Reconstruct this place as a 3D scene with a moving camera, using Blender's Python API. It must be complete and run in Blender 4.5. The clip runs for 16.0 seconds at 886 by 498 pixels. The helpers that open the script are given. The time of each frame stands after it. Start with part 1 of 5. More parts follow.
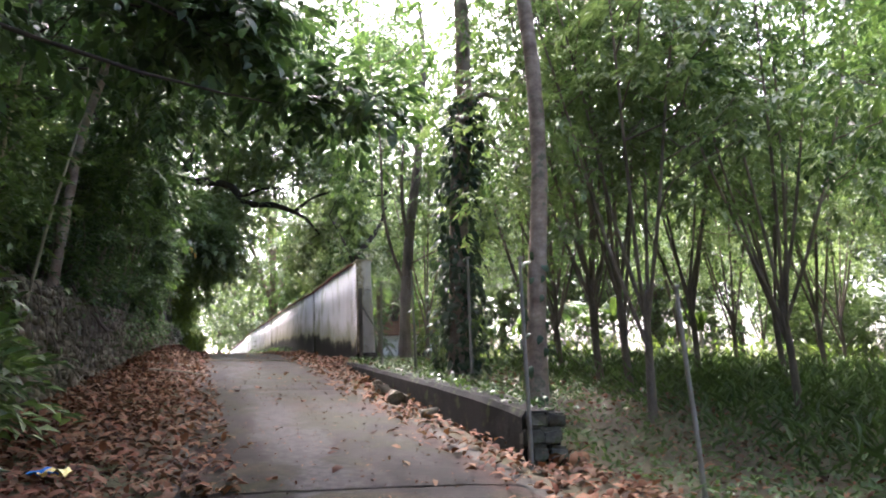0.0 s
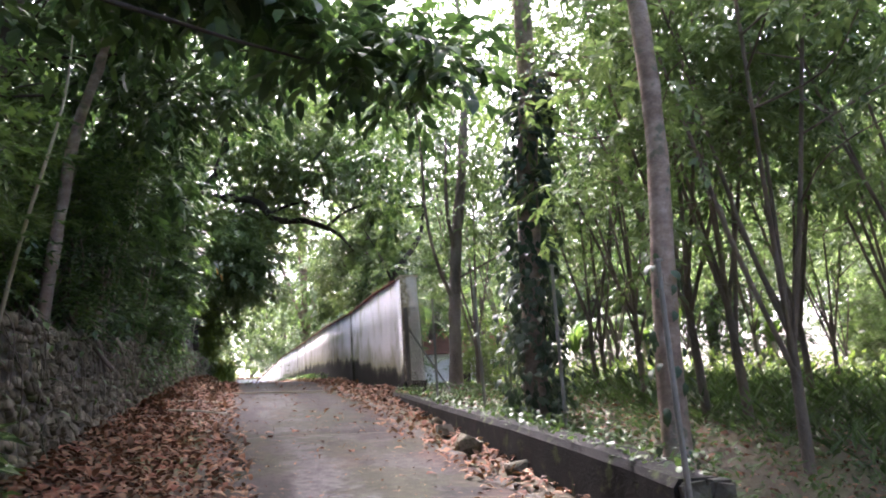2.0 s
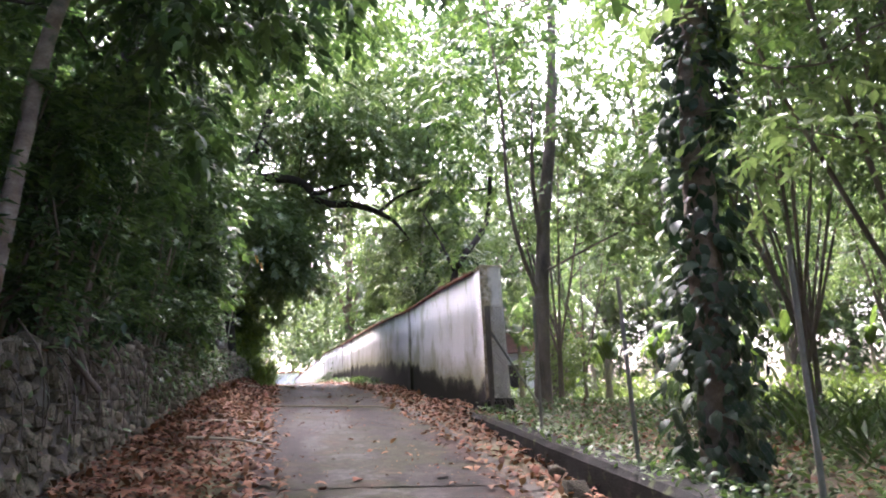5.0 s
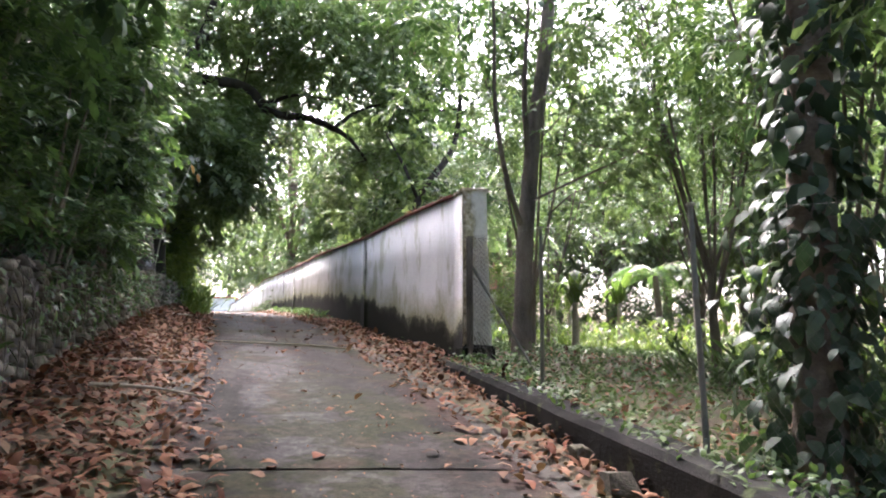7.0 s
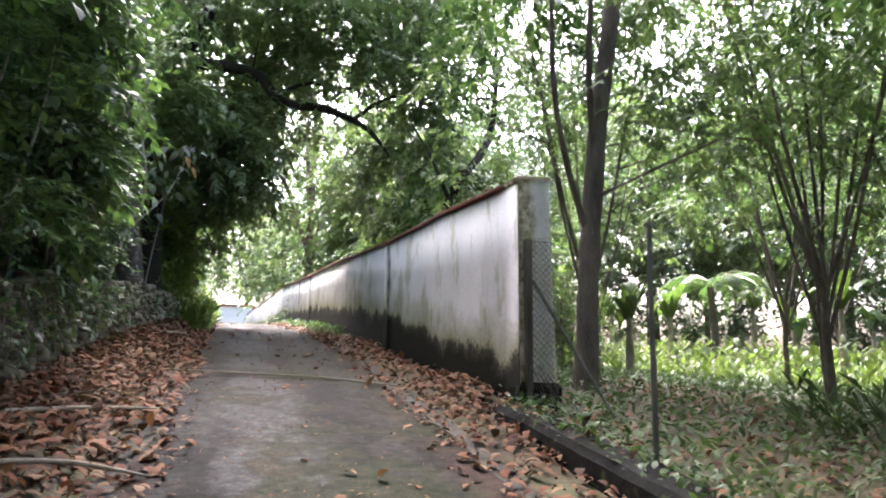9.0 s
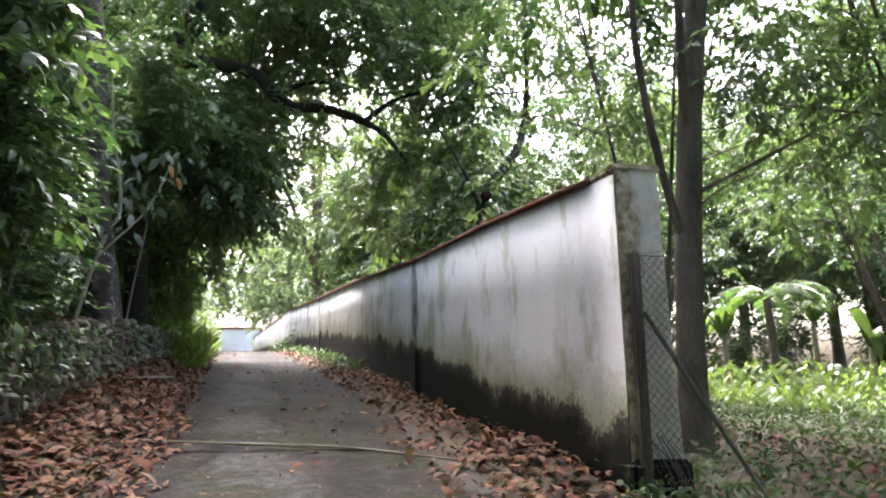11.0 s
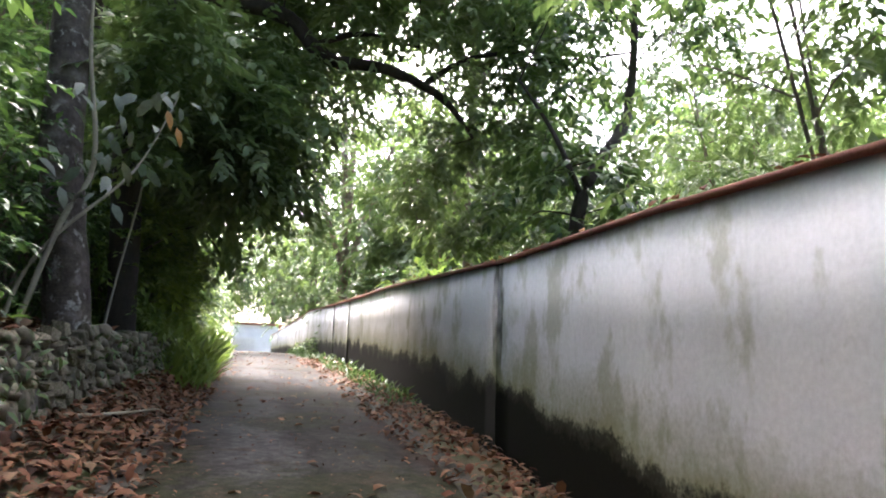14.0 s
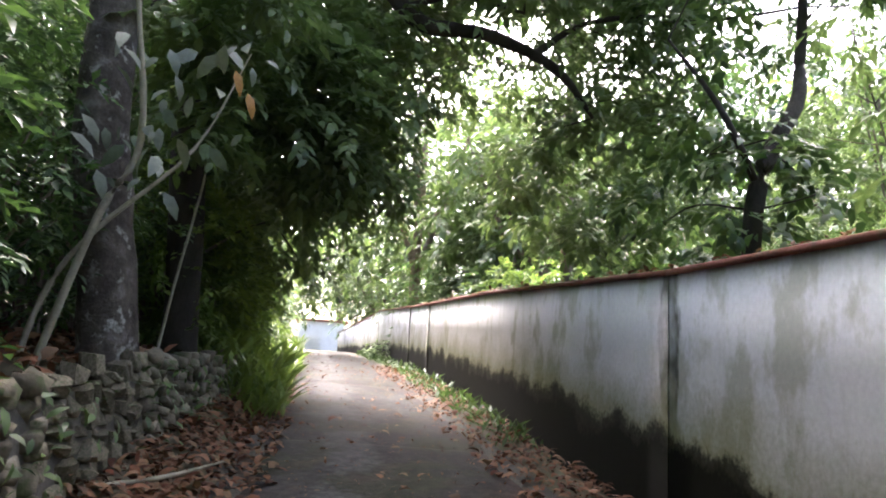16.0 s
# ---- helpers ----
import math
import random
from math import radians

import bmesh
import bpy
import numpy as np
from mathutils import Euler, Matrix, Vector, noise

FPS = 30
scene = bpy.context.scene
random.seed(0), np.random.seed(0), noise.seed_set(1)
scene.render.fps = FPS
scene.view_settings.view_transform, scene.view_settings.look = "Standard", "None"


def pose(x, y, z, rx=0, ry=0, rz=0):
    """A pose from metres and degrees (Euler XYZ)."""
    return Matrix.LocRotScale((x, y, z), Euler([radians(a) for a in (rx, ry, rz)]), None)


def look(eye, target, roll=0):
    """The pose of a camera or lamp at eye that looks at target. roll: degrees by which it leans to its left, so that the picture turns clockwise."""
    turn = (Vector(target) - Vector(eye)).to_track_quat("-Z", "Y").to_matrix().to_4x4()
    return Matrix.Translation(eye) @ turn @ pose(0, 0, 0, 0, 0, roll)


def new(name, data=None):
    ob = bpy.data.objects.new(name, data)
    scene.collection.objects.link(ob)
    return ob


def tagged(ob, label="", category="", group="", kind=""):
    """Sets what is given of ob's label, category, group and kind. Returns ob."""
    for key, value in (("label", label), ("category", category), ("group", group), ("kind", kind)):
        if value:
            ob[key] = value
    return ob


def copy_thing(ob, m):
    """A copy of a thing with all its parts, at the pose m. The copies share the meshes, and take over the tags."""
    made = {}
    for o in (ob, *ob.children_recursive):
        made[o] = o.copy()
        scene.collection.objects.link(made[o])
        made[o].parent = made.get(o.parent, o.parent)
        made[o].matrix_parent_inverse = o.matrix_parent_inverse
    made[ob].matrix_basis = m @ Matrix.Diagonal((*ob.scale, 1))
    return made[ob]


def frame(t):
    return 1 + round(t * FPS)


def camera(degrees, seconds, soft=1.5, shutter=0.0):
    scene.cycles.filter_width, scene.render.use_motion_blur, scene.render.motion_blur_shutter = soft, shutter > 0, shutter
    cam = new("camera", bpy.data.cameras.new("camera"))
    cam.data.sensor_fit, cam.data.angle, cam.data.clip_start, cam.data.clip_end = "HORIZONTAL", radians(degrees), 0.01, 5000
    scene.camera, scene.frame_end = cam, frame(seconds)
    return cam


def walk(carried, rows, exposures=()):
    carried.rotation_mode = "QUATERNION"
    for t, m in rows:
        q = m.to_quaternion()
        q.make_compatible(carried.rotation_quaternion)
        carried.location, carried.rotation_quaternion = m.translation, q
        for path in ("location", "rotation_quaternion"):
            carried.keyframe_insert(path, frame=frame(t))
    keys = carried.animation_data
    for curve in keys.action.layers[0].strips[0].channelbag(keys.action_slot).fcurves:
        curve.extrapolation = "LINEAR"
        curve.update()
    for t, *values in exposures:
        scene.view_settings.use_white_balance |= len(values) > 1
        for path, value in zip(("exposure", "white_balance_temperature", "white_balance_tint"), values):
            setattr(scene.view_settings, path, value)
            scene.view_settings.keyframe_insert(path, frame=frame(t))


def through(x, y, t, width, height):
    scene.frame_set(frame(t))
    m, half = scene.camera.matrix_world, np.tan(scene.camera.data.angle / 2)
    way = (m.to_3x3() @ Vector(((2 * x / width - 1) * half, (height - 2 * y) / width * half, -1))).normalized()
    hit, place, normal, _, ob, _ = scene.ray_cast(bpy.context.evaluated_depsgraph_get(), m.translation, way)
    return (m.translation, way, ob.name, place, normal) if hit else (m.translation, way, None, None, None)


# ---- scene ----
cam = camera(61.0, 16.0, soft=2.0)
PATH = [
    (0, (-0.088, 1.489, 0.648), (0.534, 3.338, 1.089), -2.4),
    (0.5, (-0.03, 1.951, 0.769), (0.622, 3.793, 1.196), -3.8),
    (1, (-0.063, 2.414, 0.833), (0.535, 4.266, 1.295), -2.9),
    (1.5, (-0.03, 2.852, 0.902), (0.569, 4.697, 1.39), -4.0),
    (2, (0.026, 3.311, 1.009), (0.576, 5.172, 1.494), -3.9),
    (2.5, (0.003, 3.757, 1.11), (0.53, 5.608, 1.653), -3.0),
    (3, (0.069, 4.239, 1.139), (0.587, 6.094, 1.676), -3.1),
    (3.5, (0.095, 4.769, 1.156), (0.499, 6.654, 1.688), -1.0),
    (4, (0.037, 5.122, 1.322), (0.452, 7.011, 1.832), -2.7),
    (6.5, (0.115, 7.533, 1.671), (0.656, 9.424, 2.031), 0.3),
    (7, (0.073, 7.863, 1.771), (0.674, 9.746, 2.075), 0.1),
    (7.5, (0.186, 8.423, 1.852), (0.793, 10.305, 2.156), -0.2),
    (8, (0.248, 8.946, 1.933), (0.849, 10.829, 2.241), 0.8),
    (8.5, (0.358, 9.4, 1.988), (0.959, 11.28, 2.312), 1.0),
    (9, (0.455, 9.944, 2.083), (1.004, 11.84, 2.407), 0.5),
    (11.3, (0.624, 12.263, 2.495), (1.146, 14.159, 2.86), -1.4),
    (11.5, (0.619, 12.463, 2.515), (1.127, 14.363, 2.882), -1.5),
    (12, (0.585, 12.982, 2.621), (1.088, 14.881, 2.999), -1.8),
    (12.5, (0.669, 13.489, 2.694), (1.296, 15.344, 3.099), -2.6),
    (13, (0.585, 13.995, 2.732), (1.109, 15.884, 3.126), -0.1),
    (13.5, (0.593, 14.434, 2.825), (1.068, 16.338, 3.208), 1.7),
    (14, (0.673, 14.949, 2.922), (1.149, 16.856, 3.291), 2.0),
    (14.5, (0.602, 15.423, 2.985), (1.018, 17.346, 3.347), 3.8),
    (15, (0.588, 15.858, 3.058), (1.011, 17.787, 3.377), 4.7),
    (15.5, (0.544, 16.332, 3.191), (0.962, 18.264, 3.49), 2.7),
    (16, (0.457, 16.814, 3.293), (0.775, 18.757, 3.644), 3.2),
]

EXPOSURE = 3.68
walk(cam, [(t, look(eye, target, roll)) for t, eye, target, roll in PATH],
     exposures=[(0.0, EXPOSURE - 0.05, 5750, 22), (3.5, EXPOSURE + 0.22, 5650, 30), (7.0, EXPOSURE + 0.06, 5700, 22), (9.0, EXPOSURE, 5650, 17),
                (12.5, EXPOSURE - 0.14, 5750, 15), (16.0, EXPOSURE + 0.02, 5850, 18)])

# ---- sky and sun ----
SUN_ELEV, SUN_FROM = 55.0, 3.0       # degrees; compass bearing (from +y, clockwise) that the sun stands at
world = bpy.data.worlds.new("sky")
scene.world = world
world.use_nodes = True
wn = world.node_tree
wn.nodes.clear()
sky = wn.nodes.new("ShaderNodeTexSky")
sky.sky_type, sky.sun_disc = "NISHITA", False
sky.sun_elevation, sky.sun_rotation = radians(SUN_ELEV), radians(SUN_FROM)
sky.dust_density, sky.air_density, sky.ozone_density = 10.0, 1.0, 0.3
wbg = wn.nodes.new("ShaderNodeBackground")
wbg.inputs["Strength"].default_value = 0.15
wout = wn.nodes.new("ShaderNodeOutputWorld")
wn.links.new(sky.outputs[0], wbg.inputs[0])
wn.links.new(wbg.outputs[0], wout.inputs[0])
sun = new("sun", bpy.data.lights.new("sun", "SUN"))
sun.data.energy, sun.data.angle, sun.data.color = 1.3, radians(14.0), (1.0, 0.95, 0.86)
_b = radians(SUN_FROM)
_s = Vector((math.sin(_b) * math.cos(radians(SUN_ELEV)), math.cos(_b) * math.cos(radians(SUN_ELEV)), math.sin(radians(SUN_ELEV))))
sun.matrix_world = look(_s * 60, (0, 0, 0))


# ---- materials ----
def nodes_of(name):
    m = bpy.data.materials.new(name)
    m.use_nodes = True
    nt = m.node_tree
    return m, nt, nt.nodes["Principled BSDF"], nt.nodes["Material Output"]


def tex(nt, kind, scale, detail=6.0, stretch=(1, 1, 1)):
    """A texture on object-space coordinates of real size."""
    co = nt.nodes.new("ShaderNodeTexCoord")
    mp = nt.nodes.new("ShaderNodeMapping")
    mp.inputs["Scale"].default_value = stretch
    nt.links.new(co.outputs["Object"], mp.inputs[0])
    n = nt.nodes.new("ShaderNodeTex" + kind)
    n.inputs["Scale"].default_value = scale
    if kind == "Noise":
        n.inputs["Detail"].default_value = detail
        n.inputs["Roughness"].default_value = 0.62
    nt.links.new(mp.outputs[0], n.inputs["Vector"])
    return n


def ramp(nt, src, stops):
    r = nt.nodes.new("ShaderNodeValToRGB")
    el = r.color_ramp.elements
    while len(el) < len(stops):
        el.new(0.5)
    for e, (p, c) in zip(el, stops):
        e.position, e.color = p, (*c, 1)
    nt.links.new(src, r.inputs[0])
    return r.outputs[0]


def mix(nt, fac, a, b, mode="MIX"):
    n = nt.nodes.new("ShaderNodeMix")
    n.data_type, n.blend_type = "RGBA", mode
    for sock, v in ((n.inputs[0], fac), (n.inputs[6], a), (n.inputs[7], b)):
        if isinstance(v, (int, float)):
            sock.default_value = v
        elif isinstance(v, tuple):
            sock.default_value = (*v, 1)
        else:
            nt.links.new(v, sock)
    return n.outputs[2]


def calc(nt, op, a, b=0.0, clamp=False):
    n = nt.nodes.new("ShaderNodeMath")
    n.operation, n.use_clamp = op, clamp
    for sock, v in zip(n.inputs, (a, b)):
        if isinstance(v, (int, float)):
            sock.default_value = v
        else:
            nt.links.new(v, sock)
    return n.outputs[0]


def bump(nt, bsdf, src, strength=0.5, dist=0.02):
    b = nt.nodes.new("ShaderNodeBump")
    b.inputs["Strength"].default_value, b.inputs["Distance"].default_value = strength, dist
    nt.links.new(src, b.inputs["Height"])
    nt.links.new(b.outputs[0], bsdf.inputs["Normal"])


def surface(name, stops, scale=3.0, fine=40.0, rough=0.85, depth=0.01, stretch=(1, 1, 1), spots=None, island=0.0):
    """Mottled surface: a large noise through a ramp, a fine grain over it, relief from both."""
    m, nt, bs, _ = nodes_of(name)
    big = tex(nt, "Noise", scale, 6, stretch)
    small = tex(nt, "Noise", fine, 4, stretch)
    col = ramp(nt, big.outputs["Fac"], stops)
    col = mix(nt, 0.35, col, ramp(nt, small.outputs["Fac"], [(0.3, (0.45, 0.45, 0.45)), (0.7, (1.3, 1.3, 1.3))]), "MULTIPLY")
    if spots:
        v = tex(nt, "Noise", spots[0], 8)
        col = mix(nt, ramp(nt, v.outputs["Fac"], [(spots[1], (0, 0, 0)), (spots[1] + 0.08, (1, 1, 1))]), col, spots[2])
    if island:
        g = nt.nodes.new("ShaderNodeObjectInfo")
        gi = nt.nodes.new("ShaderNodeNewGeometry")
        rnd = calc(nt, "FRACT", calc(nt, "ADD", g.outputs["Random"], gi.outputs["Random Per Island"]))
        k = ramp(nt, rnd, [(0, (1 - island,) * 3), (1, (1 + island,) * 3)])
        col = mix(nt, 1.0, col, k, "MULTIPLY")
    nt.links.new(col, bs.inputs["Base Color"])
    bs.inputs["Roughness"].default_value = rough
    bs.inputs["Specular IOR Level"].default_value = 0.2
    bump(nt, bs, calc(nt, "ADD", big.outputs["Fac"], calc(nt, "MULTIPLY", small.outputs["Fac"], 0.5)), 0.7, depth)
    return m


def leaf_material(name, cols, through=0.35, rough=0.45, spec=0.35):
    """Leaves: a colour for each leaf, light shining through them."""
    m, nt, bs, out = nodes_of(name)
    gi = nt.nodes.new("ShaderNodeNewGeometry")
    oi = nt.nodes.new("ShaderNodeObjectInfo")
    rnd = calc(nt, "FRACT", calc(nt, "ADD", gi.outputs["Random Per Island"], calc(nt, "MULTIPLY", oi.outputs["Random"], 0.37)))
    n = len(cols)
    col = ramp(nt, rnd, [(i / max(1, n - 1), c) for i, c in enumerate(cols)])
    vein = tex(nt, "Noise", 30.0, 3)
    col = mix(nt, 0.5, col, ramp(nt, vein.outputs["Fac"], [(0.3, (0.6, 0.6, 0.6)), (0.7, (1.25, 1.25, 1.25))]), "MULTIPLY")
    nt.links.new(col, bs.inputs["Base Color"])
    bs.inputs["Roughness"].default_value = rough
    bs.inputs["Specular IOR Level"].default_value = spec
    tr = nt.nodes.new("ShaderNodeBsdfTranslucent")
    nt.links.new(mix(nt, 1.0, col, (1.12, 1.2, 0.78), "MULTIPLY"), tr.inputs["Color"])
    mx = nt.nodes.new("ShaderNodeMixShader")
    mx.inputs[0].default_value = through
    nt.links.new(bs.outputs[0], mx.inputs[1])
    nt.links.new(tr.outputs[0], mx.inputs[2])
    nt.links.new(mx.outputs[0], out.inputs[0])
    return m


M_LEAF_DARK = leaf_material("leaf_dark", [(0.022, 0.042, 0.018), (0.045, 0.085, 0.03), (0.09, 0.15, 0.045), (0.03, 0.055, 0.026)], 0.36, 0.45, 0.35)
M_LEAF_MID = leaf_material("leaf_mid", [(0.034, 0.062, 0.024), (0.065, 0.115, 0.036), (0.12, 0.18, 0.05), (0.05, 0.085, 0.034)], 0.42, 0.36, 0.5)
M_LEAF_LIGHT = leaf_material("leaf_light", [(0.08, 0.12, 0.046), (0.12, 0.168, 0.065), (0.15, 0.2, 0.08), (0.095, 0.135, 0.055)], 0.48, 0.4, 0.45)
M_LEAF_YELLOW = leaf_material("leaf_yellow_green", [(0.12, 0.175, 0.04), (0.18, 0.24, 0.055), (0.095, 0.15, 0.04)], 0.42)
M_IVY = leaf_material("leaf_ivy", [(0.018, 0.036, 0.017), (0.035, 0.06, 0.03), (0.06, 0.085, 0.05), (0.024, 0.046, 0.022)], 0.2, 0.55, 0.22)
M_BANANA = leaf_material("leaf_banana", [(0.05, 0.09, 0.024), (0.075, 0.125, 0.028), (0.1, 0.145, 0.034)], 0.4)
M_GRASS = leaf_material("leaf_ground", [(0.036, 0.064, 0.021), (0.062, 0.105, 0.03), (0.09, 0.14, 0.042), (0.048, 0.076, 0.027)], 0.35)
M_DRY = leaf_material("leaf_dry", [(0.1, 0.042, 0.021), (0.17, 0.078, 0.042), (0.21, 0.117, 0.068), (0.13, 0.046, 0.024), (0.035, 0.018, 0.012), (0.19, 0.12, 0.07), (0.07, 0.032, 0.02)], 0.12, 0.8, 0.15)
M_STRAW = leaf_material("leaf_straw", [(0.07, 0.055, 0.036), (0.11, 0.09, 0.06), (0.045, 0.04, 0.024), (0.06, 0.07, 0.034)], 0.15, 0.7, 0.2)
M_BARK = surface("bark", [(0.3, (0.06, 0.05, 0.04)), (0.6, (0.15, 0.125, 0.1))], 5, 60, 0.9, 0.02, (1, 1, 0.35))
M_BARK_PALE = surface("bark_pale", [(0.3, (0.11, 0.082, 0.06)), (0.5, (0.2, 0.155, 0.118)), (0.7, (0.31, 0.265, 0.21))], 5.5, 50, 0.88, 0.014, (1, 1, 1.5), (6, 0.57, (0.1, 0.105, 0.07)))
M_BARK_DARK = surface("bark_dark", [(0.3, (0.018, 0.015, 0.012)), (0.7, (0.05, 0.042, 0.034))], 5, 60, 0.9, 0.02, (1, 1, 0.4))
M_BARK_LICHEN = surface("bark_lichen", [(0.35, (0.035, 0.028, 0.022)), (0.55, (0.085, 0.07, 0.058)), (0.72, (0.18, 0.165, 0.145))], 5, 45, 0.92, 0.03, (1, 1, 1), (9, 0.57, (0.26, 0.25, 0.22)))
M_CANE = surface("cane", [(0.3, (0.16, 0.14, 0.1)), (0.7, (0.3, 0.27, 0.2))], 8, 70, 0.8, 0.004)
M_GROUND = surface("soil", [(0.3, (0.05, 0.04, 0.028)), (0.5, (0.09, 0.075, 0.045)), (0.7, (0.06, 0.08, 0.03))], 0.9, 25, 0.95, 0.04)
M_STONE = surface("rubble_stone", [(0.3, (0.062, 0.052, 0.036)), (0.55, (0.14, 0.12, 0.085)), (0.75, (0.23, 0.2, 0.15))], 5, 60, 0.92, 0.012, (1, 1, 1), (6, 0.52, (0.06, 0.068, 0.032)), 0.45)
M_MORTAR = surface("wall_core", [(0.3, (0.04, 0.036, 0.03)), (0.7, (0.09, 0.08, 0.065))], 6, 50, 0.95, 0.03)
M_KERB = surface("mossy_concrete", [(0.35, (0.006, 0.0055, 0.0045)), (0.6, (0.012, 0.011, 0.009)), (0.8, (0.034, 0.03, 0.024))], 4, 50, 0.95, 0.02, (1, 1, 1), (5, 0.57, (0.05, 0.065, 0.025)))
M_COPING = surface("terracotta_coping", [(0.3, (0.13, 0.055, 0.04)), (0.6, (0.23, 0.095, 0.068)), (0.75, (0.22, 0.13, 0.1))], 4, 60, 0.85, 0.006, (1, 1, 1), (3, 0.6, (0.09, 0.085, 0.05)))
M_POST = surface("weathered_post", [(0.3, (0.1, 0.1, 0.085)), (0.7, (0.22, 0.21, 0.18))], 8, 70, 0.85, 0.004, (1, 1, 0.4), (6, 0.58, (0.07, 0.09, 0.04)))
M_POST_DARK = surface("stained_post", [(0.3, (0.04, 0.036, 0.028)), (0.5, (0.12, 0.105, 0.085)), (0.7, (0.24, 0.215, 0.18))], 9, 70, 0.9, 0.006, (1, 1, 0.15))
M_WIRE = surface("rusty_wire", [(0.3, (0.07, 0.055, 0.045)), (0.7, (0.16, 0.14, 0.12))], 20, 80, 0.5, 0.001)
M_WHITE = surface("white_paint", [(0.3, (0.7, 0.69, 0.66)), (0.7, (0.82, 0.81, 0.79))], 1.5, 30, 0.8, 0.003)
M_ROOF = surface("roof_tile", [(0.3, (0.2, 0.09, 0.06)), (0.7, (0.34, 0.17, 0.12))], 2, 20, 0.85, 0.01)


def plaster_material():
    """White plaster, streaked grey-green from the top, black with mould at the foot (attribute h: metres above the foot)."""
    m, nt, bs, _ = nodes_of("stained_plaster")
    at = nt.nodes.new("ShaderNodeAttribute")
    at.attribute_name = "h"
    h = at.outputs["Fac"]
    cloud = tex(nt, "Noise", 0.9, 6)
    streak = tex(nt, "Noise", 2.6, 7, (1, 1, 0.22))
    fine = tex(nt, "Noise", 26, 5)
    edge = tex(nt, "Noise", 1.3, 8)
    base = ramp(nt, cloud.outputs["Fac"], [(0.35, (0.66, 0.655, 0.68)), (0.65, (0.79, 0.775, 0.8))])
    base = mix(nt, ramp(nt, streak.outputs["Fac"], [(0.57, (0, 0, 0)), (0.7, (0.35, 0.35, 0.35))]), base, (0.36, 0.36, 0.3))
    blot = tex(nt, "Noise", 2.2, 9, (1, 1, 0.6))
    base = mix(nt, ramp(nt, blot.outputs["Fac"], [(0.52, (0, 0, 0)), (0.61, (0.7, 0.7, 0.7))]), base, (0.38, 0.385, 0.3))
    hh = calc(nt, "ADD", h, calc(nt, "MULTIPLY", calc(nt, "ADD", calc(nt, "SUBTRACT", edge.outputs["Fac"], 0.5), calc(nt, "MULTIPLY", calc(nt, "SUBTRACT", fine.outputs["Fac"], 0.5), 0.25)), 0.8))
    sm = nt.nodes.new("ShaderNodeAttribute")
    sm.attribute_name = "seam"
    drip = tex(nt, "Noise", 5.0, 6, (1, 1, 0.35))
    wide = calc(nt, "SUBTRACT", calc(nt, "MULTIPLY", drip.outputs["Fac"], 0.36), sm.outputs["Fac"])
    drip2 = tex(nt, "Noise", 1.3, 3)
    stain = calc(nt, "MULTIPLY", ramp(nt, wide, [(0.02, (0, 0, 0)), (0.07, (0.9, 0.9, 0.9))]), ramp(nt, drip2.outputs["Fac"], [(0.42, (0.25, 0.25, 0.25)), (0.55, (1, 1, 1))]))
    base = mix(nt, stain, base, (0.07, 0.068, 0.05))
    ochre = ramp(nt, calc(nt, "DIVIDE", hh, 1.4), [(0.36, (0.85, 0.85, 0.85)), (0.66, (0, 0, 0))])
    base = mix(nt, ochre, base, (0.25, 0.25, 0.125))
    black = ramp(nt, calc(nt, "DIVIDE", hh, 1.4), [(0.22, (1, 1, 1)), (0.31, (0.86, 0.86, 0.86)), (0.37, (0, 0, 0))])
    base = mix(nt, black, base, (0.012, 0.011, 0.008))
    base = mix(nt, 0.25, base, ramp(nt, fine.outputs["Fac"], [(0.3, (0.6, 0.6, 0.6)), (0.7, (1.2, 1.2, 1.2))]), "MULTIPLY")
    nt.links.new(base, bs.inputs["Base Color"])
    bs.inputs["Roughness"].default_value = 0.85
    bump(nt, bs, calc(nt, "ADD", fine.outputs["Fac"], streak.outputs["Fac"]), 0.35, 0.006)
    bs.inputs["Specular IOR Level"].default_value = 0.1
    return m


